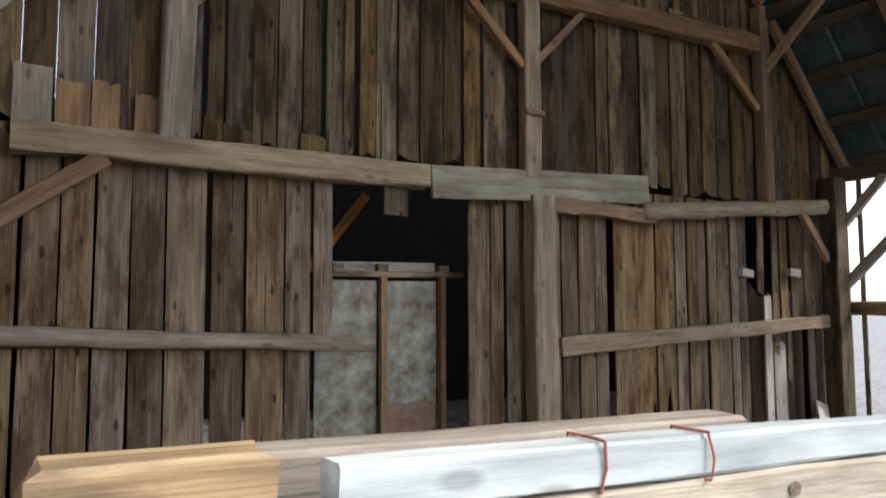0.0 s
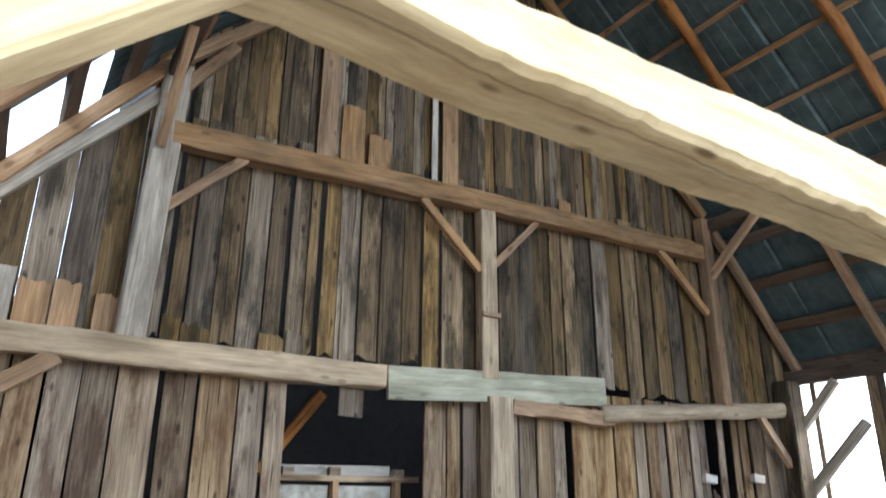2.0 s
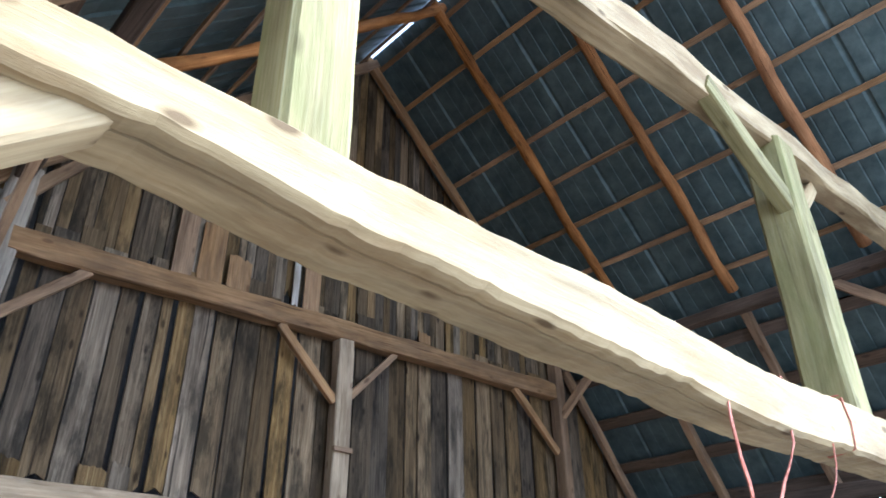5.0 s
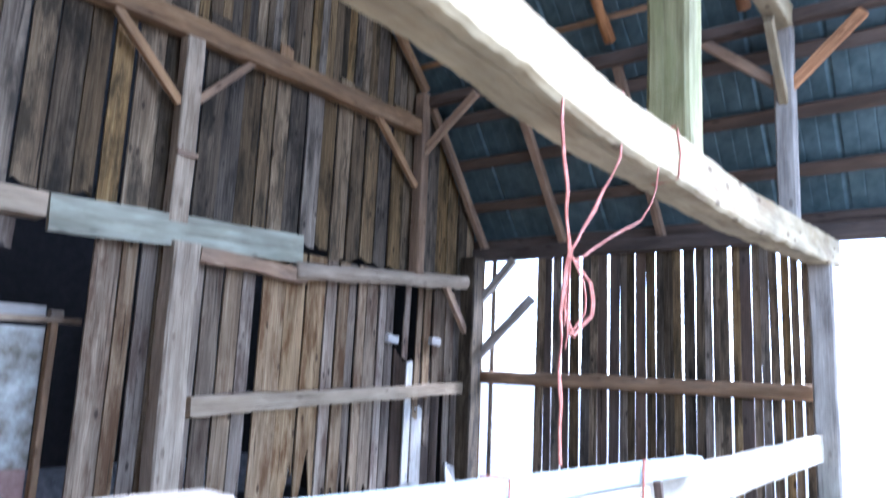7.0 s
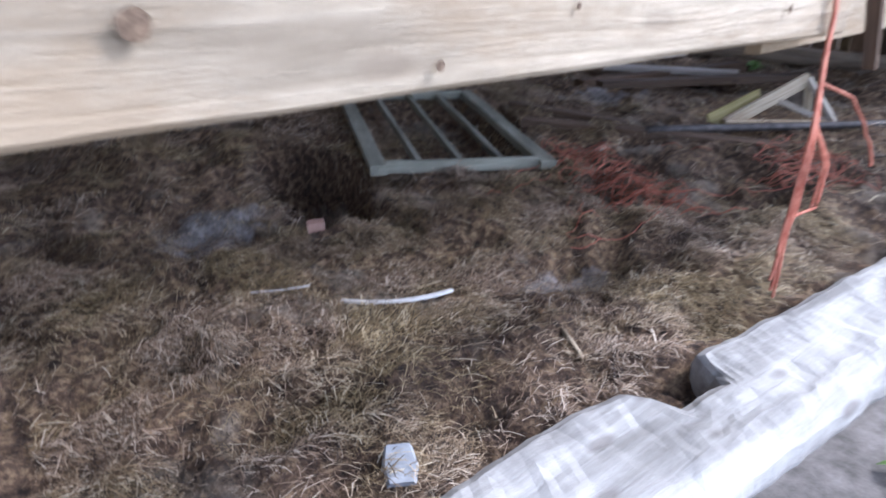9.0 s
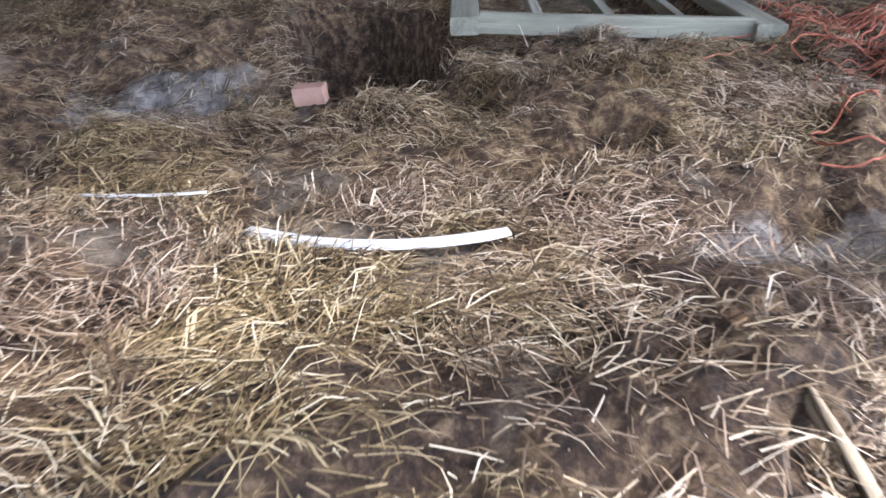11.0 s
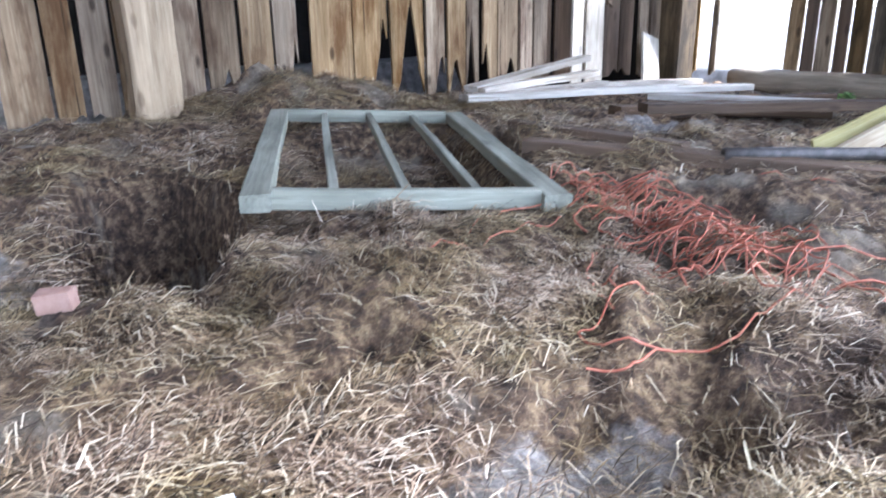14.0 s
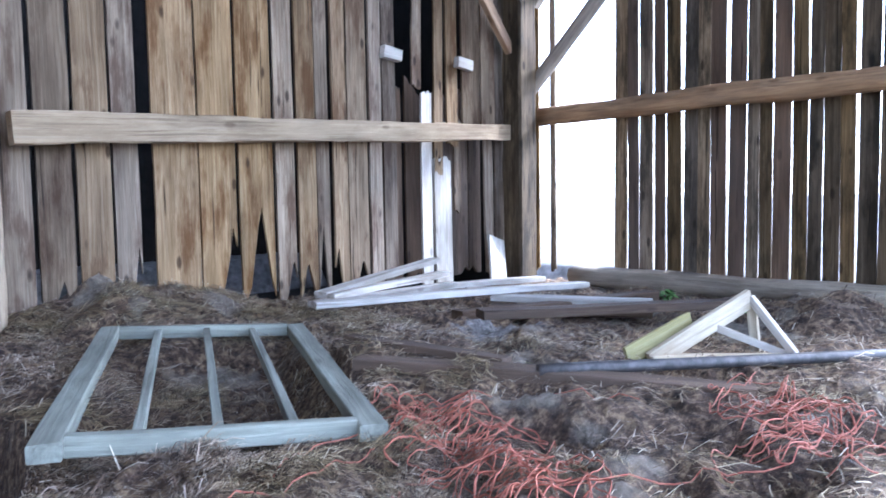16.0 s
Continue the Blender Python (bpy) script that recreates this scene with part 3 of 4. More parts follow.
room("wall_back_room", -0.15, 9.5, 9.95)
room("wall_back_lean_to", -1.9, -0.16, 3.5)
timber("rafter", (-1.75, 7.9, 3.85), (-0.2, 7.9, 5.62), 0.07, 0.13, W_GREY, "grey trim rafter under the torn roof edge", "rafter", "structure")
partition = empty("partition", "stud partition with mottled grey panels behind the opening", "partition", "structure", at=(REAR, 0, 0))
for a, b, z0 in ((1.40, 2.08, 0.0), (2.18, 2.80, 0.75)):
    timber("panel", (a, 8.52, (z0 + 2.06) / 2), (b, 8.52, (z0 + 2.06) / 2), 0.02, 2.06 - z0, M_PANEL, parent=partition, wob=0.002)
timber("panel", (2.18, 8.53, 0.38), (2.80, 8.53, 0.38), 0.02, 0.80, M_BARE, parent=partition, wob=0.002, label="bare brown backing below torn panel")
for x in (2.13, 2.84):
    timber("stud", (x, 8.46, 0), (x, 8.46, 2.12), 0.07, 0.09, W_FRAME, parent=partition)
timber("top_plate", (1.40, 8.47, 2.12), (3.1, 8.47, 2.14), 0.10, 0.06, W_LOW, parent=partition)
for x in (1.62, 2.12, 2.86):
    timber("block", (x - 0.06, 8.47, 2.19), (x + 0.06, 8.47, 2.19), 0.08, 0.09, W_LOW, parent=partition)
timber("top_board", (1.4, 8.56, 2.2), (2.8, 8.56, 2.22), 0.03, 0.10, W_SLAT, parent=partition)
timber("roof_brace", (1.5, 9.3, 2.2), (2.2, 9.3, 3.1), 0.10, 0.12, W_POLE, "reddish brace glimpsed in the dark back room", "brace", "structure")

# ---- rear frame ----
S = "structure"


def rear_timber(name, a, b, *rest, **kw):
    return timber(name, (a[0] + REAR, a[1], a[2]), (b[0] + REAR, b[1], b[2]), *rest, **kw)


rear_timber("tie_beam", (-1.29, 7.88, 3.11), (2.34, 7.88, 3.09), 0.2, 0.24, W_POST, "grey hewn tie beam along the end wall", "beam", S, wob=0.015)
rear_timber("girt_plank", (2.38, 7.84, 3.05), (5.37, 7.84, 3.20), 0.05, 0.34, W_GIRT, "pale grey plank nailed over the tie beam joint", "plank", S, wob=0.008)
rear_timber("girt_log", (3.95, 7.9, 2.93), (5.5, 7.9, 2.87), 0.16, 0.16, W_FRAME, "stripped orange log behind the nailed plank", "beam", S, wob=0.02)
rear_timber("girt_log", (5.3, 7.86, 2.93), (9.22, 7.86, 3.25), 0.17, 0.22, W_POST, "pale peeled log girt on the end wall", "beam", S, log=True, wob=0.02)
rear_timber("rail_log", (-1.62, 7.88, 1.55), (1.77, 7.88, 1.43), 0.15, 0.17, W_GREY, "grey half-round rail nailed across the boards", "rail", S, log=True, wob=0.02, taper=0.85)
rear_timber("rail_log", (4.02, 7.88, 1.34), (8.92, 7.88, 1.58), 0.12, 0.21, W_POST, "pale half-round rail nailed across the boards", "rail", S, wob=0.015, taper=0.8)
rear_timber("post", (3.78, 7.86, -0.15), (3.74, 7.86, 3.0), 0.30, 0.24, W_POST, "heavy pale wooden post before the end wall", "post", S, wob=0.012)
rear_timber("post", (3.65, 7.88, 3.2), (3.64, 7.88, 5.22), 0.22, 0.16, W_POST, "yellow-brown spliced upper post of the frame", "post", S, wob=0.008)
rear_timber("block", (3.52, 7.78, 3.92), (3.76, 7.78, 3.92), 0.05, 0.05, W_FRAME, "small wooden block at the post splice", "block", S)
rear_timber("collar_beam", (0.0, 7.88, 5.21), (7.5, 7.88, 5.42), 0.18, 0.24, W_FRAME, "brown collar beam across the gable wall", "beam", S, wob=0.015)
rear_timber("post", (-0.1, 7.88, 3.2), (-0.02, 7.88, 5.95), 0.25, 0.18, W_GREY, "grey queen post on the end wall", "post", S)
rear_timber("post", (7.62, 7.86, 3.2), (7.58, 7.86, 5.95), 0.17, 0.18, W_FRAME, "brown queen post on the end wall", "post", S)
rear_timber("post", (-1.53, 7.86, -0.1), (-1.53, 7.86, 3.85), 0.26, 0.26, W_GREY, "grey corner post of the barn frame", "post", S)
rear_timber("post", (9.02, 7.83, -0.25), (9.04, 7.83, 3.65), 0.30, 0.26, W_BOARD, "dark brown corner post beside the doorway", "post", S, wob=0.01)
for a, b, s in (((0.72, 7.86, 5.12), (0.0, 7.86, 4.42), 0.10), ((2.76, 7.86, 5.18), (3.54, 7.86, 4.45), 0.10), ((4.42, 7.86, 5.24), (3.72, 7.86, 4.52), 0.08),
                ((6.6, 7.86, 5.28), (7.5, 7.86, 4.5), 0.10), ((-0.62, 7.86, 3.0), (-1.45, 7.86, 2.38), 0.15), ((8.35, 7.84, 3.1), (8.9, 7.84, 2.45), 0.11),
                ((7.6, 7.8, 5.05), (7.6, 6.9, 5.8), 0.12), ((-0.1, 7.8, 5.05), (-0.1, 6.9, 5.8), 0.12), ((-0.1, 7.84, 5.5), (0.5, 7.84, 6.35), 0.12)):
    rear_timber("brace", a, b, s * 0.7, s, W_FRAME, "brown diagonal knee brace of the timber frame", "brace", S)
rear_timber("board_end", (2.04, 7.95, 2.70), (2.04, 7.95, 3.0), 0.26, 0.03, W_LOW, "broken board end hanging above the opening", "board", S, ragged=0.02)
for x, z in ((7.27, 2.24), (8.28, 2.27)):
    rear_timber("cleat", (x - 0.1, 7.97, z), (x + 0.12, 7.97, z - 0.02), 0.07, 0.11, W_SLAT, "short pale cleat nailed to wall boards", "cleat", S)

# ---- front frame ----
tie = [(-1.9, 2.98, 0.18), (-0.7, 3.03, 0.17), (-0.1, 3.005, 0.21), (0.5, 3.01, 0.22), (1.1, 3.02, 0.26), (2.3, 2.995, 0.27), (3.5, 3.07, 0.30), (4.8, 3.10, 0.30), (9.3, 3.45, 0.34)]


def tie_at(x):
    for (x0, z0, h0), (x1, z1, h1) in zip(tie, tie[1:]):
        if x0 <= x <= x1:
            u = (x - x0) / (x1 - x0)
            return z0 + (z1 - z0) * u, h0 + (h1 - h0) * u
    return 3.3, 0.3


def hewn_beam(name, x0, x1, material):
    n_, verts, faces = 380, [], []
    for i in range(n_ + 1):
        x = x0 + (x1 - x0) * i / n_
        zc, h = tie_at(x)
        a = 0.010 * noise.noise((x * 4, 0, 0)) + 0.006 * noise.noise((x * 11, 0, 0))
        b = 0.014 * noise.noise((x * 3, 5, 0)) + 0.006 * noise.noise((x * 12, 5, 0)) + 0.006 * abs(noise.noise((x * 26, 5, 3)))
        c = 0.022
        lo, hi = zc - h / 2 + b, zc + h / 2 + a
        y0 = 2.50 + 0.03 * min(3.5, max(-1, x))
        y1 = y0 + 0.27
        f_ = y0 + 0.012 * noise.noise((x * 2, 9, 0))
        g_ = y1 + 0.02 * noise.noise((x * 2, 14, 0))
        yc = f_ + 0.085 + 0.03 * noise.noise((x * 1.5, 2, 2)) + 0.006 * noise.noise((x * 9, 2, 2))
        dp = 0.03 if -0.8 < x < 3.2 else 0.0
        verts += [(x, f_, lo + c), (x, f_, (lo + hi) / 2), (x, f_, hi - c * 0.6), (x, f_ + c * 0.6, hi), (x, g_ - c, hi), (x, g_, hi - c), (x, g_, lo + c), (x, g_ - c, lo), (x, yc + 0.006, lo), (x, yc, lo + dp), (x, yc - 0.006, lo), (x, f_ + c, lo + b * 0.5)]
    k = 12
    for i in range(n_):
        for j in range(k):
            p, q = i * k + j, i * k + (j + 1) % k
            faces.append((p, p + k, q + k, q))
    faces += [tuple(range(k)), tuple(reversed(range(n_ * k, n_ * k + k)))]
    return mesh_of(name, verts, faces, material)


link("tie_beam", hewn_beam("tie_beam", -1.9, 9.3, W_TIE), None, "massive pale yellow hewn tie beam across the bay", "beam", S)
timber("brace", (-0.745, 2.59, 2.995), (-1.75, 2.59, 2.104), 0.14, 0.14, W_TIE, "pale sawn brace tenoned into the tie beam", "brace", S, wob=0.004)
timber("post", (-1.65, 2.73, -0.3), (-1.65, 2.73, 3.85), 0.25, 0.25, W_GREY, "grey corner post at the open front", "post", S)
timber("post", (8.85, 2.75, -0.3), (8.85, 2.75, 3.3), 0.28, 0.26, W_GREY, "grey post at the bright side opening", "post", S)
timber("post", (-0.19, 2.70, 3.09), (-0.19, 2.70, 5.0), 0.23, 0.22, W_MOSSY, "green-stained king post standing on the tie beam", "post", S)
timber("post", (3.93, 2.82, 3.2), (3.93, 2.82, 5.38), 0.30, 0.28, W_MOSSY, "green-stained post standing on the tie beam", "post", S)
timber("post", (7.65, 2.84, 3.2), (7.62, 2.84, 5.85), 0.20, 0.20, W_GREY, "grey queen post under the purlin", "post", S)
timber("collar_beam", (-0.1, 2.82, 5.05), (7.6, 2.82, 5.85), 0.20, 0.26, W_TIE, "pale collar beam high under the roof", "beam", S, wob=0.02)
for a, b, s, m in (((2.82, 2.76, 5.34), (3.95, 2.76, 4.72), 0.16, W_MOSSY), ((4.75, 2.84, 5.4), (4.16, 2.84, 4.85), 0.12, W_TIE), ((6.9, 2.84, 5.55), (7.6, 2.84, 4.85), 0.13, W_TIE),
                   ((7.62, 2.84, 5.0), (7.62, 2.05, 5.75), 0.12, W_POLE), ((7.62, 2.9, 5.1), (7.62, 3.7, 5.8), 0.12, W_FRAME)):
    timber("brace", a, b, s * 0.7, s, m, "pale diagonal brace of the open frame", "brace", S)

# ---- east wall ----
wall_east = empty("wall_east", "side wall of dark upright boards with gaps", "wall", "structure")
rng = random.Random(5)
y = 2.95
while y < 6.78:
    w = rng.uniform(0.09, 0.15)
    z1 = 3.80
    SEED[0] += 1
    me = board_mesh("board", w, 0.0, z1, z1, 0.022, W_DARK if rng.random() < 0.3 else W_BOARD, SEED[0], 0.06)
    ob = link("board", me, wall_east)
    ob.matrix_basis = Matrix(((0, 0, -1, EAST_X + rng.uniform(0, 0.02)), (0, -1, 0, y + w / 2), (1, 0, 0, 0.0), (0, 0, 0, 1))) @ pose(0, 0, 0, 0, 0, rng.uniform(-0.35, 0.35))
    y += w + rng.choice((0.004, 0.008, 0.014, 0.020, 0.028))
for y, w in ((7.66, 0.07), (7.9, 0.1)):
    me = board_mesh("board", w, 0.0, 3.8, 3.8, 0.022, W_BOARD, int(y * 100), 0.06)
    ob = link("board", me, wall_east)
    ob.matrix_basis = Matrix(((0, 0, -1, EAST_X), (0, -1, 0, y), (1, 0, 0, 0.0), (0, 0, 0, 1)))
timber("wall_plate", (9.3, ROOF_Y, 3.72), (9.3, 8.0, 3.74), 0.2, 0.2, W_DARK, "dark wall plate carrying the lower roof", "beam", S)
timber("wall_plate", (-1.72, ROOF_Y, 3.8), (-1.72, 8.0, 3.8), 0.2, 0.2, W_DARK, "dark wall plate carrying the lower roof", "beam", S)
timber("rail_log", (9.22, 7.75, 1.76), (9.22, 2.85, 1.74), 0.16, 0.21, W_FRAME, "brown log rail along the gappy side wall", "rail", S, log=True, wob=0.015)
timber("sill_log", (9.22, 7.3, 0.0), (9.2, 2.9, -0.02), 0.22, 0.22, W_GREY, "round grey sill log at the foot of the wall", "sill", S, log=True, wob=0.02)
timber("brace", (9.18, 8.0, 1.9), (9.2, 6.85, 3.0), 0.14, 0.16, W_GREY, "grey log brace crossing the bright doorway", "brace", S, log=True)
timber("brace", (9.2, 7.8, 3.0), (9.2, 7.2, 3.62), 0.10, 0.12, W_GREY, "grey upper brace beside the bright doorway", "brace", S)

# ---- west wall ----
wall_west = empty("wall_west", "side wall of weathered upright boards", "wall", "structure")
y = 2.6
while y < 8.0:
    w = rng.uniform(0.2, 0.3)
    SEED[0] += 1
    ob = link("board", board_mesh("board", w, 0.0, 3.72, 3.72, 0.022, W_LOW, SEED[0], 0.06), wall_west)
    ob.matrix_basis = Matrix(((0, 0, 1, WEST_X - 0.02), (0, 1, 0, y + w / 2), (1, 0, 0, 0.0), (0, 0, 0, 1)))
    y += w + 0.008

# ---- sill at the open front ----
def sill(x0, x1):
    """A broad axe-hewn timber with a worn front arris and a notch cut in its inner side."""
    n_, verts, faces = 230, [], []
    for i in range(n_ + 1):
        x = x0 + (x1 - x0) * i / n_
        taper = smooth(x1, x1 - 0.16, x)
        yf = 2.50 - 0.085 * smooth(1.8, 4.2, x) + 0.022 * noise.noise((x * 2.1, 1, 0)) + 0.012 * noise.noise((x * 8, 1, 0)) + 0.06 * (1 - taper)
        yb = 2.915 - 0.13 * smooth(1.8, 4.6, x) + 0.02 * noise.noise((x * 2.4, 6, 0)) - 0.05 * (1 - taper)
        cut = smooth(2.56, 2.60, x) * smooth(2.90, 2.80, x)
        yb -= 0.15 * cut
        top = 0.125 + 0.014 * noise.noise((x * 1.7, 3, 0)) - 0.025 * (1 - taper)
        worn = 0.05 + 0.03 * noise.noise((x * 3.1, 8, 0))
        row = [(yf + 0.02, -0.12), (yf - 0.008, 0.02), (yf, top - 0.065), (yf + worn * 0.5, top - 0.03), (yf + worn + 0.02, top - 0.004)]
        row += [(yf + 0.09 + (yb - yf - 0.13) * u, top) for u in (0.0, 0.2, 0.4, 0.6, 0.8, 1.0)]
        row += [(yb - 0.012, top - 0.015), (yb, top - 0.05), (yb, -0.12)]
        for y, z in row:
            pit = 0.010 * noise.noise((x * 9, y * 9, 2)) + 0.006 * noise.noise((x * 23, y * 23, 2)) - 0.05 * max(0.0, noise.noise((x * 6, y * 6, 11)) - 0.42)
            verts.append((x, y + 0.006 * noise.noise((x * 14, z * 14, 5)), z + (pit if z > 0 else 0)))
    k = len(row)
    for i in range(n_):
        for j in range(k - 1):
            p = i * k + j
            faces.append((p, p + k, p + k + 1, p + 1))
    faces += [tuple(range(k)), tuple(reversed(range(n_ * k, n_ * k + k)))]
    return mesh_of("sill_beam", verts, faces, W_SILL)


link("sill_beam", sill(-1.9, 4.70), None, "bleached hewn sill timber with a worn notch", "sill", S)

# ---- lumber slung across the opening ----
old = empty("old_timber", "old grey timber with a splintered orange end", "timber", at=(-1.10, 2.96, 1.43))
timber("body", (0.30, 0, -0.002), (1.78, 0, -0.03), 0.146, 0.142, W_GREY, parent=old, wob=0.006)
timber("split_end", (0.0, 0, 0.0), (0.40, 0, -0.005), 0.152, 0.148, W_OLD, parent=old, wob=0.006, ragged=0.035, seg=7, label="freshly split orange end")
timber("scar", (0.24, -0.075, 0.012), (0.38, -0.075, 0.010), 0.012, 0.09, W_SLAT, parent=old, wob=0.012, ragged=0.03, label="white scraped scar")
timber("pale_plank", (-0.63, 2.75, 1.452), (4.02, 2.75, 1.318), 0.10, 0.096, W_WHITE, "long bluish-white sawn plank tied with twine", "plank", wob=0.004)
timber("knotty_plank", (-1.62, 2.755, 1.325), (3.12, 2.755, 1.165), 0.11, 0.225, W_CREAM, "broad cream plank with dark round knots", "plank", wob=0.006)
knotty = [o for o in scene.objects if o.name == "knotty_plank"][0]
for x, z, r, flat in ((1.362, 1.234, 0.024, 1.0), (1.488, 1.294, 0.010, 1.8), (0.612, 1.311, 0.030, 0.8), (1.782, 1.139, 0.011, 1.0), (2.30, 1.23, 0.014, 1.4), (2.08, 1.20, 0.008, 1.0), (2.52, 1.24, 0.012, 1.2), (2.8, 1.14, 0.012, 1.0), (0.05, 1.24, 0.016, 1.0)):
    r *= 0.8
    ring = [(0.0, 0.0, 0.0015)] + [(r * math.cos(k * math.tau / 14) * (1 + 0.07 * math.sin(2.3 * k)), r * flat * math.sin(k * math.tau / 14), 0.0) for k in range(14)]
    kn_ = link("knot", mesh_of("knot", ring, [(0, 1 + k, 1 + (k + 1) % 14) for k in range(14)], M_KNOT), knotty, "dark round knot")
    kn_.matrix_basis = knotty.matrix_basis.inverted() @ pose(x, 2.692, z, 90, 0, 0)
timber("cream_plank", (2.9, 2.82, 1.16), (8.75, 2.80, 1.15), 0.04, 0.29, W_CREAM, "long pale board reaching to the far post", "plank", wob=0.006)
timber("bearer", (-1.0, 2.68, 1.33), (-1.0, 3.10, 1.33), 0.07, 0.07, W_OLD, "short bearer carrying the old timber", "block")
timber("bearer", (0.45, 2.82, 1.30), (0.45, 3.10, 1.30), 0.07, 0.07, W_OLD, "short bearer carrying the old timber", "block")
timber("stake", (3.18, 2.68, 1.30), (3.27, 2.68, 0.95), 0.035, 0.025, W_DARK, "thin dark stake hanging against the plank end", "stake")

# ---- gate frame on the floor ----
gate = empty("gate_frame", "silver-grey slatted wooden gate lying on the hay", "gate", at=(3.30, 5.20, 0.095))
GX, GY = Vector((0.90, -0.47, -0.055)), Vector((0.83, 1.70, 0.04))


def on_gate(u, v):
    return GX * u + GY * v


for name, a, b, w, h in (("side_rail", (0, -0.03), (0, 1.02), 0.10, 0.06), ("side_rail", (1, -0.03), (1, 1.02), 0.10, 0.06), ("end_rail", (0.05, 0), (0.95, 0), 0.05, 0.07), ("end_rail", (0.05, 1), (0.95, 1), 0.05, 0.07),
                         ("slat", (0.25, 0.03), (0.25, 0.98), 0.035, 0.045), ("slat", (0.5, 0.03), (0.5, 0.98), 0.035, 0.045), ("slat", (0.75, 0.03), (0.75, 0.98), 0.035, 0.045)):
    timber(name, on_gate(*a), on_gate(*b), w, h, W_GATE, parent=gate, wob=0.003)


# ---- things on the floor ----
timber("long_plank", (4.70, 5.42, 0.085), (5.46, 3.88, 0.055), 0.13, 0.06, W_DARK, "dark weathered plank lying in the hay", "plank")
timber("long_plank", (4.93, 5.78, 0.12), (5.10, 4.85, 0.10), 0.09, 0.05, W_DARK, "dark weathered plank lying in the hay", "plank")
timber("iron_pipe", (5.03, 4.62, 0.11), (7.2, 3.26, 0.04), 0.055, 0.055, M_IRON, "long dark iron pipe lying on the floor", "pipe", log=True, wob=0.002)
timber("long_plank", (6.1, 5.9, 0.09), (8.0, 4.9, 0.04), 0.16, 0.06, W_DARK, "dark weathered plank lying in the hay", "plank")

rack = empty("wooden_rack", "collapsed pale wooden triangle frame lying on hay", "rack", at=(5.95, 4.60, -0.03))
top_, right_ = Vector((0.595, -0.27, 0.31)), Vector((0.49, -0.50, 0.0))
for name, a, b, w, h, m in (("side_board", Vector((0, 0, 0.02)), top_, 0.03, 0.10, W_CREAM), ("base_board", Vector((0, 0, 0.03)), right_ + Vector((0, 0, 0.02)), 0.10, 0.05, W_CREAM),
                            ("leg", top_, right_ + Vector((0.08, -0.04, 0)), 0.04, 0.04, W_SLAT), ("leg", top_, Vector((0.60, -0.30, 0.02)), 0.03, 0.05, W_CREAM),
                            ("leg", Vector((0.36, -0.14, 0.18)), right_ + Vector((0.1, 0.02, 0.02)), 0.03, 0.04, W_SLAT), ("side_panel", Vector((-0.07, 0.09, 0.02)), Vector((0.34, -0.06, 0.17)), 0.02, 0.16, W_MOSSY)):
    timber(name, a, b, w, h, m, parent=rack, wob=0.002)

for a, b in (((5.68, 7.16, 0.09), (7.35, 6.62, 0.08)), ((5.88, 7.36, 0.12), (7.46, 7.68, 0.27)), ((5.9, 7.28, 0.11), (7.52, 7.62, 0.14)), ((5.72, 7.22, 0.08), (7.4, 7.4, 0.06)), ((7.2, 7.45, 0.05), (8.7, 7.35, 0.0)), ((7.3, 7.1, 0.03), (8.55, 6.7, 0.0))):
    timber("loose_slat", a, b, 0.13, 0.05, W_SLAT, "bleached board offcut stacked by the wall", "board", group="boards by the corner", wob=0.006)
timber("white_board", (7.12, 6.66, 0.03), (7.74, 5.55, 0.01), 0.22, 0.04, W_SLAT, "bright bleached board lying by the doorway", "board")
timber("dark_board", (6.95, 6.55, -0.03), (7.55, 5.45, -0.04), 0.24, 0.05, W_DARK, "dark board under the bleached one", "board")
timber("dark_beam", (6.3, 6.3, 0.0), (8.4, 5.9, -0.04), 0.14, 0.10, W_DARK, "half-buried dark timber in the hay", "timber")
timber("leaning_board", (8.45, 7.72, -0.05), (8.62, 7.9, 0.42), 0.26, 0.03, W_SLAT, "short bleached board leaning in the corner", "board", up=(0, -1, 0))


def curved_strip(name, pts, width, thick, material, label, category):
    verts, faces = [], []
    for i, p in enumerate(pts):
        p = Vector(p)
        d = (Vector(pts[min(i + 1, len(pts) - 1)]) - Vector(pts[max(i - 1, 0)])).normalized()
        sd = Vector((-d.y, d.x, 0)).normalized() * width / 2 * (0.75 if i in (0, len(pts) - 1) else 1)
        up_ = Vector((0, 0, thick))
        verts += [p - sd, p + sd, p + sd * 0.8 + up_, p - sd * 0.8 + up_]
    for i in range(len(pts) - 1):
        for j in range(4):
            p, q = i * 4 + j, i * 4 + (j + 1) % 4
            faces.append((p, q, q + 4, p + 4))
    faces += [(3, 2, 1, 0), tuple(range(len(verts) - 4, len(verts)))]
    return link(name, mesh_of(name, verts, faces, material), None, label, category)


def on_floor(x, y, up=0.0):
    return (x, y, floor_z(x, y) + up)


def arc(a, b, sag, count, up):
    a, b = Vector(a), Vector(b)
    side = Vector((-(b - a).y, (b - a).x)).normalized()
    out = []
    for i in range(count + 1):
        u = i / count
        p = a.lerp(b, u) - side * sag * 4 * u * (1 - u)
        out.append(on_floor(p.x, p.y, up))
    return out


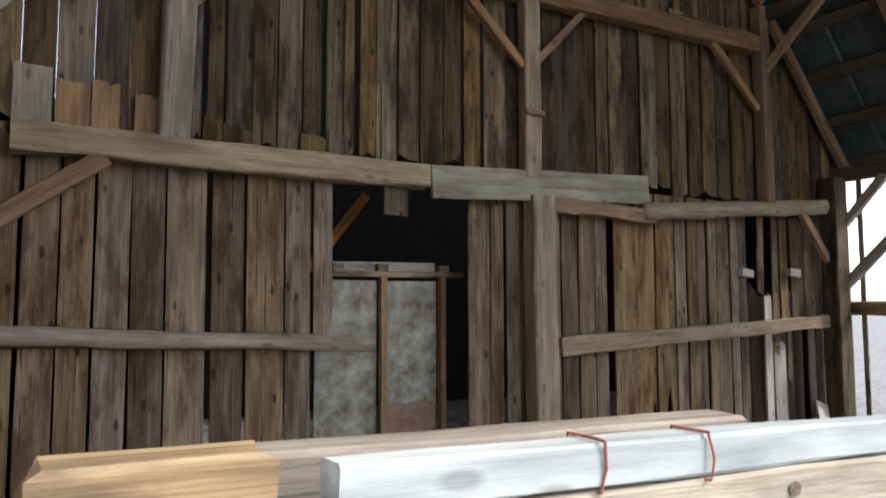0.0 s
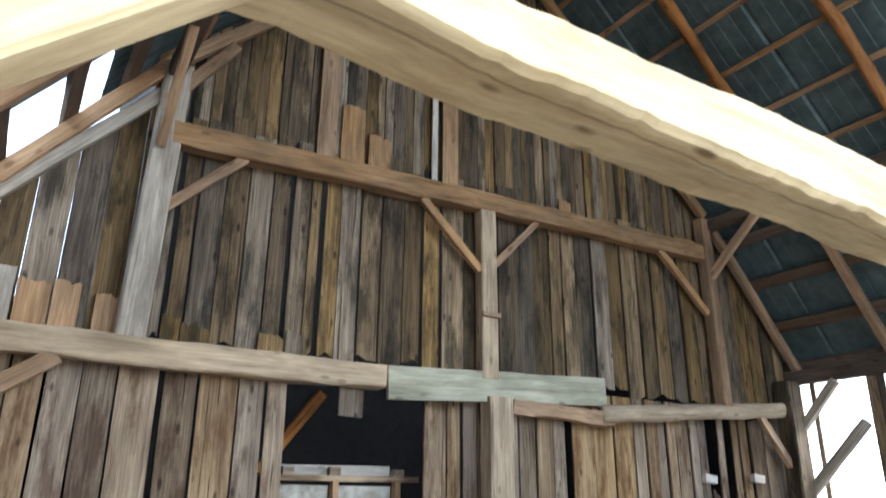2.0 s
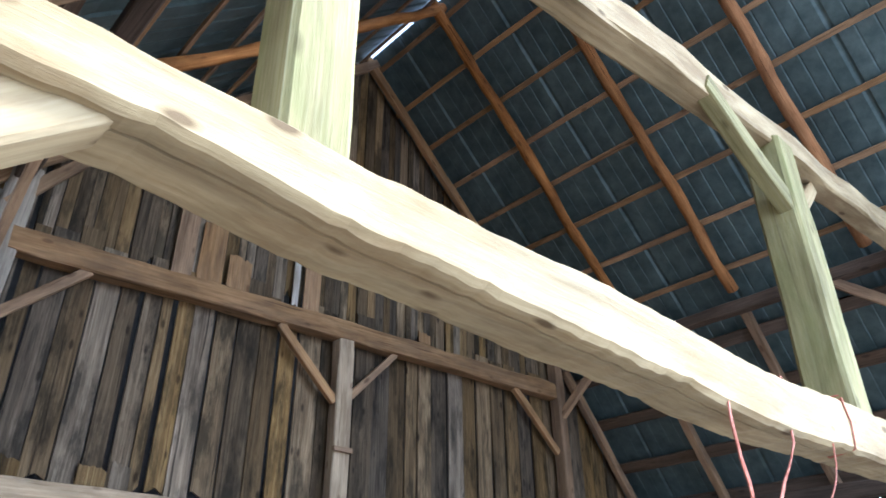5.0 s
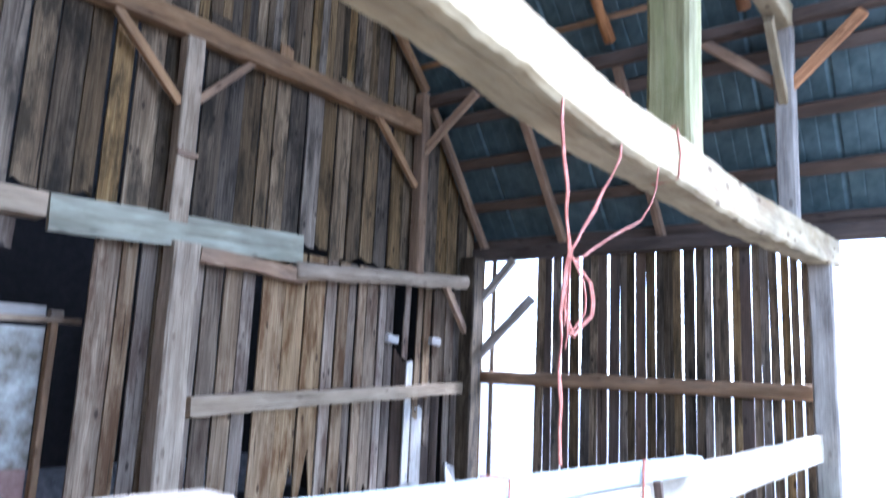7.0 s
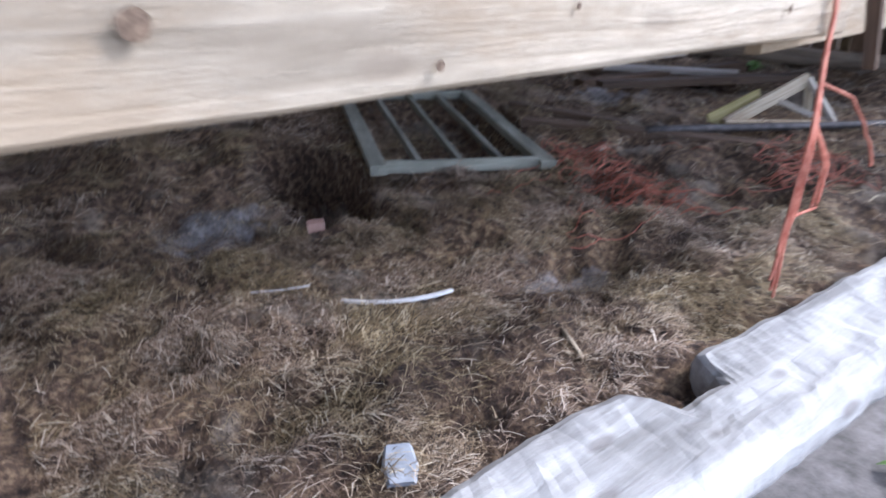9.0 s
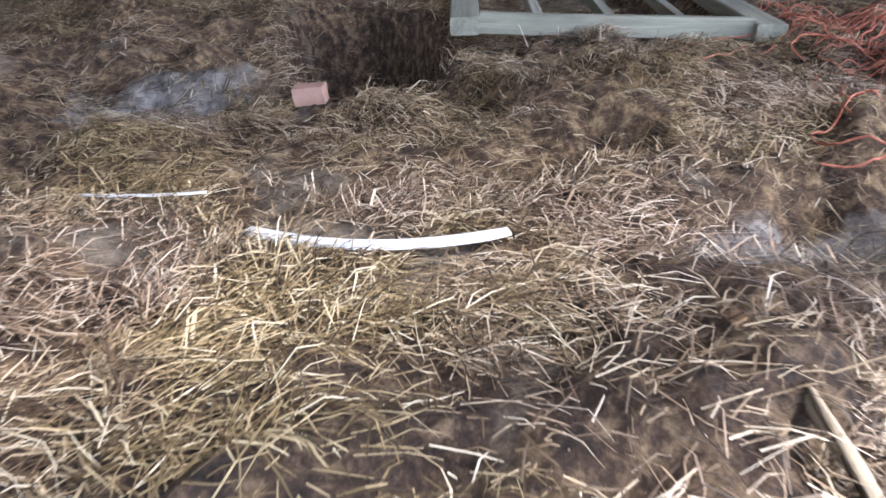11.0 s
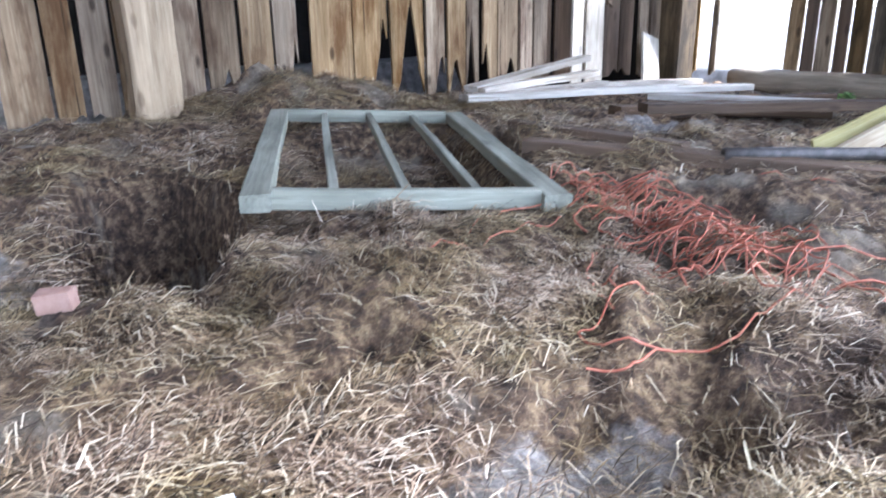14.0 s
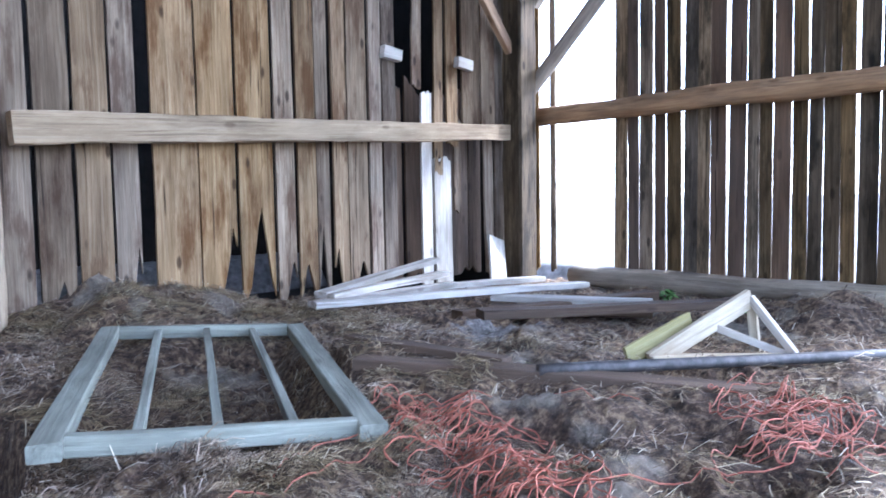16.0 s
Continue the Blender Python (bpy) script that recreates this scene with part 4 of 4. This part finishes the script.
curved_strip("bent_strip", [(p[0], p[1], 0.036) for p in arc((2.326, 4.019), (2.701, 3.805), 0.05, 12, 0)], 0.028, 0.006, M_PLASTIC, "curved white bark strip lying on the straw", "strip")
thin = arc((2.07, 4.29), (2.284, 4.183), 0.01, 8, 0.006)
thin_z = max(p[2] for p in thin)
curved_strip("thin_strip", [(p[0], p[1], thin_z) for p in thin], 0.007, 0.004, M_PLASTIC, "thin pale strip lying on the straw", "strip")
curved_strip("shingle", [on_floor(1.97, 3.15, 0.02), on_floor(1.94, 3.10, 0.02), on_floor(1.91, 3.05, 0.02)], 0.10, 0.012, M_SHINGLE, "small square grey shingle on the hay", "shingle")
timber("brick", (2.59, 4.75, max(0.03, floor_z(2.59, 4.75) + 0.025)), (2.66, 4.71, max(0.03, floor_z(2.66, 4.71) + 0.022)), 0.05, 0.045, M_BRICK, "broken pinkish brick half sunk in hay", "brick", wob=0.01)
timber("stick", on_floor(2.84, 3.42, 0.008), on_floor(2.68, 3.12, 0.01), 0.010, 0.010, W_CREAM, "forked pale stick lying near the sill", "stick", log=True, wob=0.02, taper=0.6)
timber("wood_chunk", on_floor(2.79, 3.43, -0.005), on_floor(2.775, 3.395, 0.0), 0.016, 0.014, W_FRAME, "split orange chunk of rotten wood", "chunk", wob=0.012, ragged=0.02)


def tangle(name, centre, size, strands, seed, label):
    """Loops of baler twine thrown together: one heap."""
    rng = random.Random(seed)
    heap = empty(name, label, "twine")
    for k in range(strands):
        pts, th = [], rng.uniform(0, math.tau)
        u0 = rng.random()
        ax, ay, bx, by = size
        cx, cy = centre[0] + ax * (u0 - 0.5) + rng.gauss(0, 0.08), centre[1] + ay * (u0 - 0.5) + rng.gauss(0, 0.08)
        r1, r2, w1, w2 = rng.uniform(0.05, bx), rng.uniform(0.04, by), rng.uniform(0.6, 2.0), rng.uniform(0.6, 2.0)
        p1, p2 = rng.uniform(0, 6), rng.uniform(0, 6)
        lift = rng.uniform(0.005, 0.05)
        for i in range(40):
            u = i / 39
            x = cx + r1 * math.sin(w1 * u * 5 + p1) + ax * 0.25 * (u - 0.5) + 0.03 * noise.noise((u * 6, k * 3.0, 1))
            y = cy + r2 * math.sin(w2 * u * 5 + p2) + ay * 0.25 * (u - 0.5) + 0.03 * noise.noise((u * 6, k * 3.0, 7))
            pts.append((x, y, floor_z(x, y) + 0.012 + lift * (0.5 + 0.5 * math.sin(u * 11 + p1))))
        link("strand", tube("strand", pts, rng.uniform(0.0018, 0.0034), M_TWINE, 4), heap)
    return heap


tangle("twine_heap", (4.26, 4.25), (0.40, 1.1, 0.15, 0.12), 58, 3, "tangled heap of faded orange baler twine")
tangle("twine_heap", (5.15, 3.62), (0.5, 0.35, 0.26, 0.18), 28, 8, "tangled heap of faded pink baler twine")


def loose_twine(points, r=0.0026, name="twine_strand", label="single strand of orange twine lying on hay"):
    pts = []
    for (a, b) in zip(points, points[1:]):
        for i in range(8):
            u = i / 8
            x, y = a[0] + (b[0] - a[0]) * u, a[1] + (b[1] - a[1]) * u
            pts.append(on_floor(x + 0.02 * noise.noise((x * 9, y * 9, 0)), y + 0.03 * noise.noise((x * 9, y * 9, 6)), 0.018))
    link(name, tube(name, pts, r, M_TWINE), None, label, "twine")


loose_twine([(4.4, 4.62), (4.1, 4.58), (3.83, 4.49), (3.6, 4.5), (3.37, 4.46)], 0.0027)
loose_twine([(4.3, 4.75), (3.95, 4.72), (3.7, 4.6)], 0.0027)
loose_twine([(4.1, 3.85), (3.8, 3.62), (3.6, 3.66), (3.496, 3.722), (3.42, 3.74), (3.36, 3.79)], 0.0028)
loose_twine([(3.50, 3.72), (3.42, 3.80), (3.44, 3.88), (3.58, 3.90), (3.75, 3.92)], 0.0027)
loose_twine([(3.53, 3.87), (3.62, 4.02), (3.78, 4.16), (3.95, 4.3)], 0.0024)
loose_twine([(3.60, 3.88), (3.70, 4.05), (3.85, 4.12)], 0.0024)
loose_twine([(4.5, 4.9), (4.8, 4.6), (5.1, 4.1)], 0.0027)
loose_twine([(4.2, 3.9), (4.5, 3.75), (4.75, 3.5), (5.0, 3.5)], 0.0027)


def hanging(name, lines, r, label):
    verts, faces = [], []
    for pts in lines:
        fine = []
        for a, b in zip(pts, pts[1:]):
            a, b = Vector(a), Vector(b)
            for i in range(7):
                p = a.lerp(b, i / 7)
                fine.append(p + Vector((0.012 * noise.noise(p * 7), 0.012 * noise.noise(p * 7 + Vector((5, 0, 0))), 0)))
        fine.append(Vector(pts[-1]))
        me = tube("strand", fine, r, M_TWINE, 4)
        base = len(verts)
        verts += [tuple(v.co) for v in me.vertices]
        faces += [tuple(base + j for j in f.vertices) for f in me.polygons]
        bpy.data.meshes.remove(me)
    return link(name, mesh_of(name, verts, faces, M_TWINE, True), None, label, "twine")


rng = random.Random(21)
up_lines = []
for k in range(3):
    j = lambda s_: rng.uniform(-s_, s_)
    up_lines.append([(1.85 + j(0.02), 2.58, 3.14), (1.83 + j(0.02), 2.56, 2.8), (2.0 + j(0.02), 2.62, 2.5), (2.15 + j(0.02), 2.68, 2.33), (2.10 + j(0.04), 2.68, 2.05), (2.04 + j(0.05), 2.68, 1.75), (2.1 + j(0.02), 2.685, 1.46)])
    up_lines.append([(2.48 + j(0.02), 2.58, 3.15), (2.46 + j(0.02), 2.58, 2.82), (2.33 + j(0.03), 2.65, 2.55), (2.17 + j(0.02), 2.68, 2.34), (2.12 + j(0.05), 2.68, 2.0 + j(0.1))])
up_lines.append([(3.0, 2.6, 3.15), (2.98, 2.6, 2.8), (2.85, 2.63, 2.6), (2.5, 2.66, 2.45), (2.2, 2.68, 2.3)])
for k in range(7):
    a = rng.uniform(0.05, 0.17)
    up_lines.append([(2.16, 2.68, 2.32), (2.16 + a, 2.66, 2.22), (2.2 + a, 2.67, 2.08), (2.14 + a * 0.5, 2.69, 1.98), (2.10, 2.68, 2.1), (2.15, 2.68, 2.3)])
hanging("hanging_twine", up_lines, 0.0045, "faded orange baler twine knotted and hanging from the beam")
hanging("twine_loop", [[(3.28, 2.592, 3.21), (3.33, 2.588, 3.08), (3.30, 2.60, 2.93), (3.31, 2.74, 2.91), (3.30, 2.88, 3.0), (3.29, 2.88, 3.22), (3.28, 2.60, 3.225)],
                       [(3.32, 2.592, 3.20), (3.36, 2.66, 3.235), (3.6, 2.68, 3.25), (3.78, 2.67, 3.24), (3.8, 2.7, 3.25)]], 0.006, "faded orange twine wound round the tie beam")
low_lines = []
for k in range(4):
    j = lambda s_: rng.uniform(-s_, s_)
    low_lines.append([(3.0 + j(0.02), 2.685, 1.42), (3.0 + j(0.01), 2.685, 1.07), (3.0 + j(0.02), 2.67, 0.85), (2.97 + j(0.03), 2.67, 0.62), (2.9 + j(0.03), 2.67, 0.42 + j(0.08))])
for k in range(4):
    a = rng.uniform(0.04, 0.1)
    low_lines.append([(3.0, 2.67, 0.84), (3.02 + a, 2.67, 0.72), (3.0 + a, 2.67, 0.6), (2.96, 2.67, 0.6), (2.99, 2.67, 0.8)])
low_lines.append([(3.0, 2.68, 0.95), (3.2, 2.68, 0.88), (3.4, 2.68, 0.72), (3.43, 2.68, 0.64)])
hanging("hanging_twine", low_lines, 0.005, "bright orange twine dangling below the planks")
for x in (-0.03, 0.30, 1.72):
    zt = 1.452 - (x + 0.62) * 0.0289 + 0.055
    hanging("twine_loop", [[(x, 2.692, zt), (x + 0.01, 2.690, zt - 0.06), (x, 2.692, zt - 0.11), (x, 2.75, zt - 0.118), (x, 2.81, zt - 0.11), (x, 2.81, zt), (x, 2.692, zt)]], 0.004, "loop of orange twine round the planks")


def weed(at, leaves, size, seed):
    rng = random.Random(seed)
    e = empty("weed_plant", "leafy green weed growing by the barn sill", "plant", group="weeds at the sill", at=at)
    lv, lf = [], []
    for k in range(leaves):
        th, ln, rise = rng.uniform(0, math.tau), size * rng.uniform(0.5, 1), rng.uniform(0.2, 1.2)
        o = Vector((rng.gauss(0, size * 0.3), rng.gauss(0, size * 0.3), rng.uniform(0, size * 0.7)))
        d, sd = Vector((math.cos(th), math.sin(th), rise)).normalized(), Vector((-math.sin(th), math.cos(th), 0))
        b = len(lv)
        for u, w in ((0, 0.02), (0.35, 0.22), (0.7, 0.16), (1.0, 0.0)):
            c = o + d * ln * u - Vector((0, 0, ln * 0.5 * u * u))
            lv += [c - sd * w * ln + Vector((0, 0, w * ln * 0.4)), c, c + sd * w * ln + Vector((0, 0, w * ln * 0.4))]
        for i in range(3):
            for j in range(2):
                p = b + i * 3 + j
                lf.append((p, p + 1, p + 4, p + 3))
    link("foliage", mesh_of("foliage", lv, lf, M_LEAF), e)
    link("stem", tube("stem", [(0, 0, -0.05), (0.01, 0, size * 0.4), (0, 0.02, size * 0.8)], 0.006, M_LEAF), e)


weed((2.95, 2.2, 0.0), 70, 0.09, 1)
weed((3.06, 2.12, 0.0), 50, 0.08, 2)
weed((8.1, 2.5, 0.0), 90, 0.34, 3)
weed((8.35, 2.35, 0.0), 70, 0.3, 4)
weed((8.55, 5.85, floor_z(8.55, 5.85)), 40, 0.10, 5)
weed((8.3, 5.1, floor_z(8.3, 5.1)), 24, 0.09, 6)


# ---- loose straw ----
def straw(name, count, x0, x1, y0, y1, seed, size=1.0):
    r = np.random.RandomState(seed)
    xs, ys = r.uniform(x0, x1, count), r.uniform(y0, y1, count)
    ln, wd = r.uniform(0.012, 0.058, count) * size, r.uniform(0.0004, 0.0013, count) * size
    thick_ = r.uniform(0, 1, count) > 0.985
    wd[thick_] *= 2.2
    pitch, twist = r.normal(0.08, 0.24, count), r.uniform(-0.6, 0.6, count)
    co, keep = np.zeros((count, 6, 3)), np.ones(count, bool)
    for i in range(count):
        x, y = xs[i], ys[i]
        lump = noise.noise((x * 2.3, y * 2.3, 8)) + 0.6 * noise.noise((x * 6.0, y * 6.0, 8))
        dusty = any(math.hypot((x - a) / b, (y - c) / d) < 0.75 for a, c, b, d in DUST)
        keep[i] = r.uniform() < 0.25 if dusty else (lump > -0.07 or r.uniform() < 0.2)
        keep[i] &= math.hypot((x - 2.51) / 0.24, (y - 3.885 + 0.55 * (x - 2.51)) / 0.05) > 1 and math.hypot(x - 2.64, y - 4.70) > 0.10
        if not keep[i]:
            continue
        z = floor_z(x, y) + r.uniform(0.0, 0.016) + max(0.0, lump) * 0.03
        th = 5.0 * noise.noise((x * 1.5, y * 1.5, 3)) + r.normal(0, 1.0)
        d = np.array((math.cos(th) * math.cos(pitch[i]), math.sin(th) * math.cos(pitch[i]), math.sin(pitch[i]))) * ln[i]
        e = np.array((math.cos(th + twist[i]), math.sin(th + twist[i]), -0.25)) * ln[i] * 0.7
        sd = np.array((-math.sin(th), math.cos(th), 0.25)) * wd[i]
        p = np.array((x, y, z))
        co[i] = (p - sd, p + sd, p + d - sd, p + d + sd, p + d + e - sd * 0.7, p + d + e + sd * 0.7)
    co = co[keep]
    base = np.arange(len(co))[:, None] * 6
    f = np.concatenate([base + np.array((0, 1, 3, 2)), base + np.array((2, 3, 5, 4))])
    me = bpy.data.meshes.new(name)
    me.from_pydata(co.reshape(-1, 3).tolist(), [], f.tolist())
    me.materials.append(M_STRAW)
    link(name, me, None, "loose dry straw and hay strewn over the floor", "straw", "stuff")


straw("loose_straw", 150000, 1.2, 4.4, 2.95, 5.4, 1)
straw("loose_straw", 62000, 1.0, 6.0, 4.8, 8.0, 2, 1.5)
straw("loose_straw", 30000, 4.0, 9.2, 2.95, 7.6, 3, 1.5)
straw("loose_straw", 14000, 3.8, 6.2, 6.9, 8.0, 5, 1.7)
straw("loose_straw", 5000, -1.6, 1.4, 2.95, 7.9, 4, 1.6)
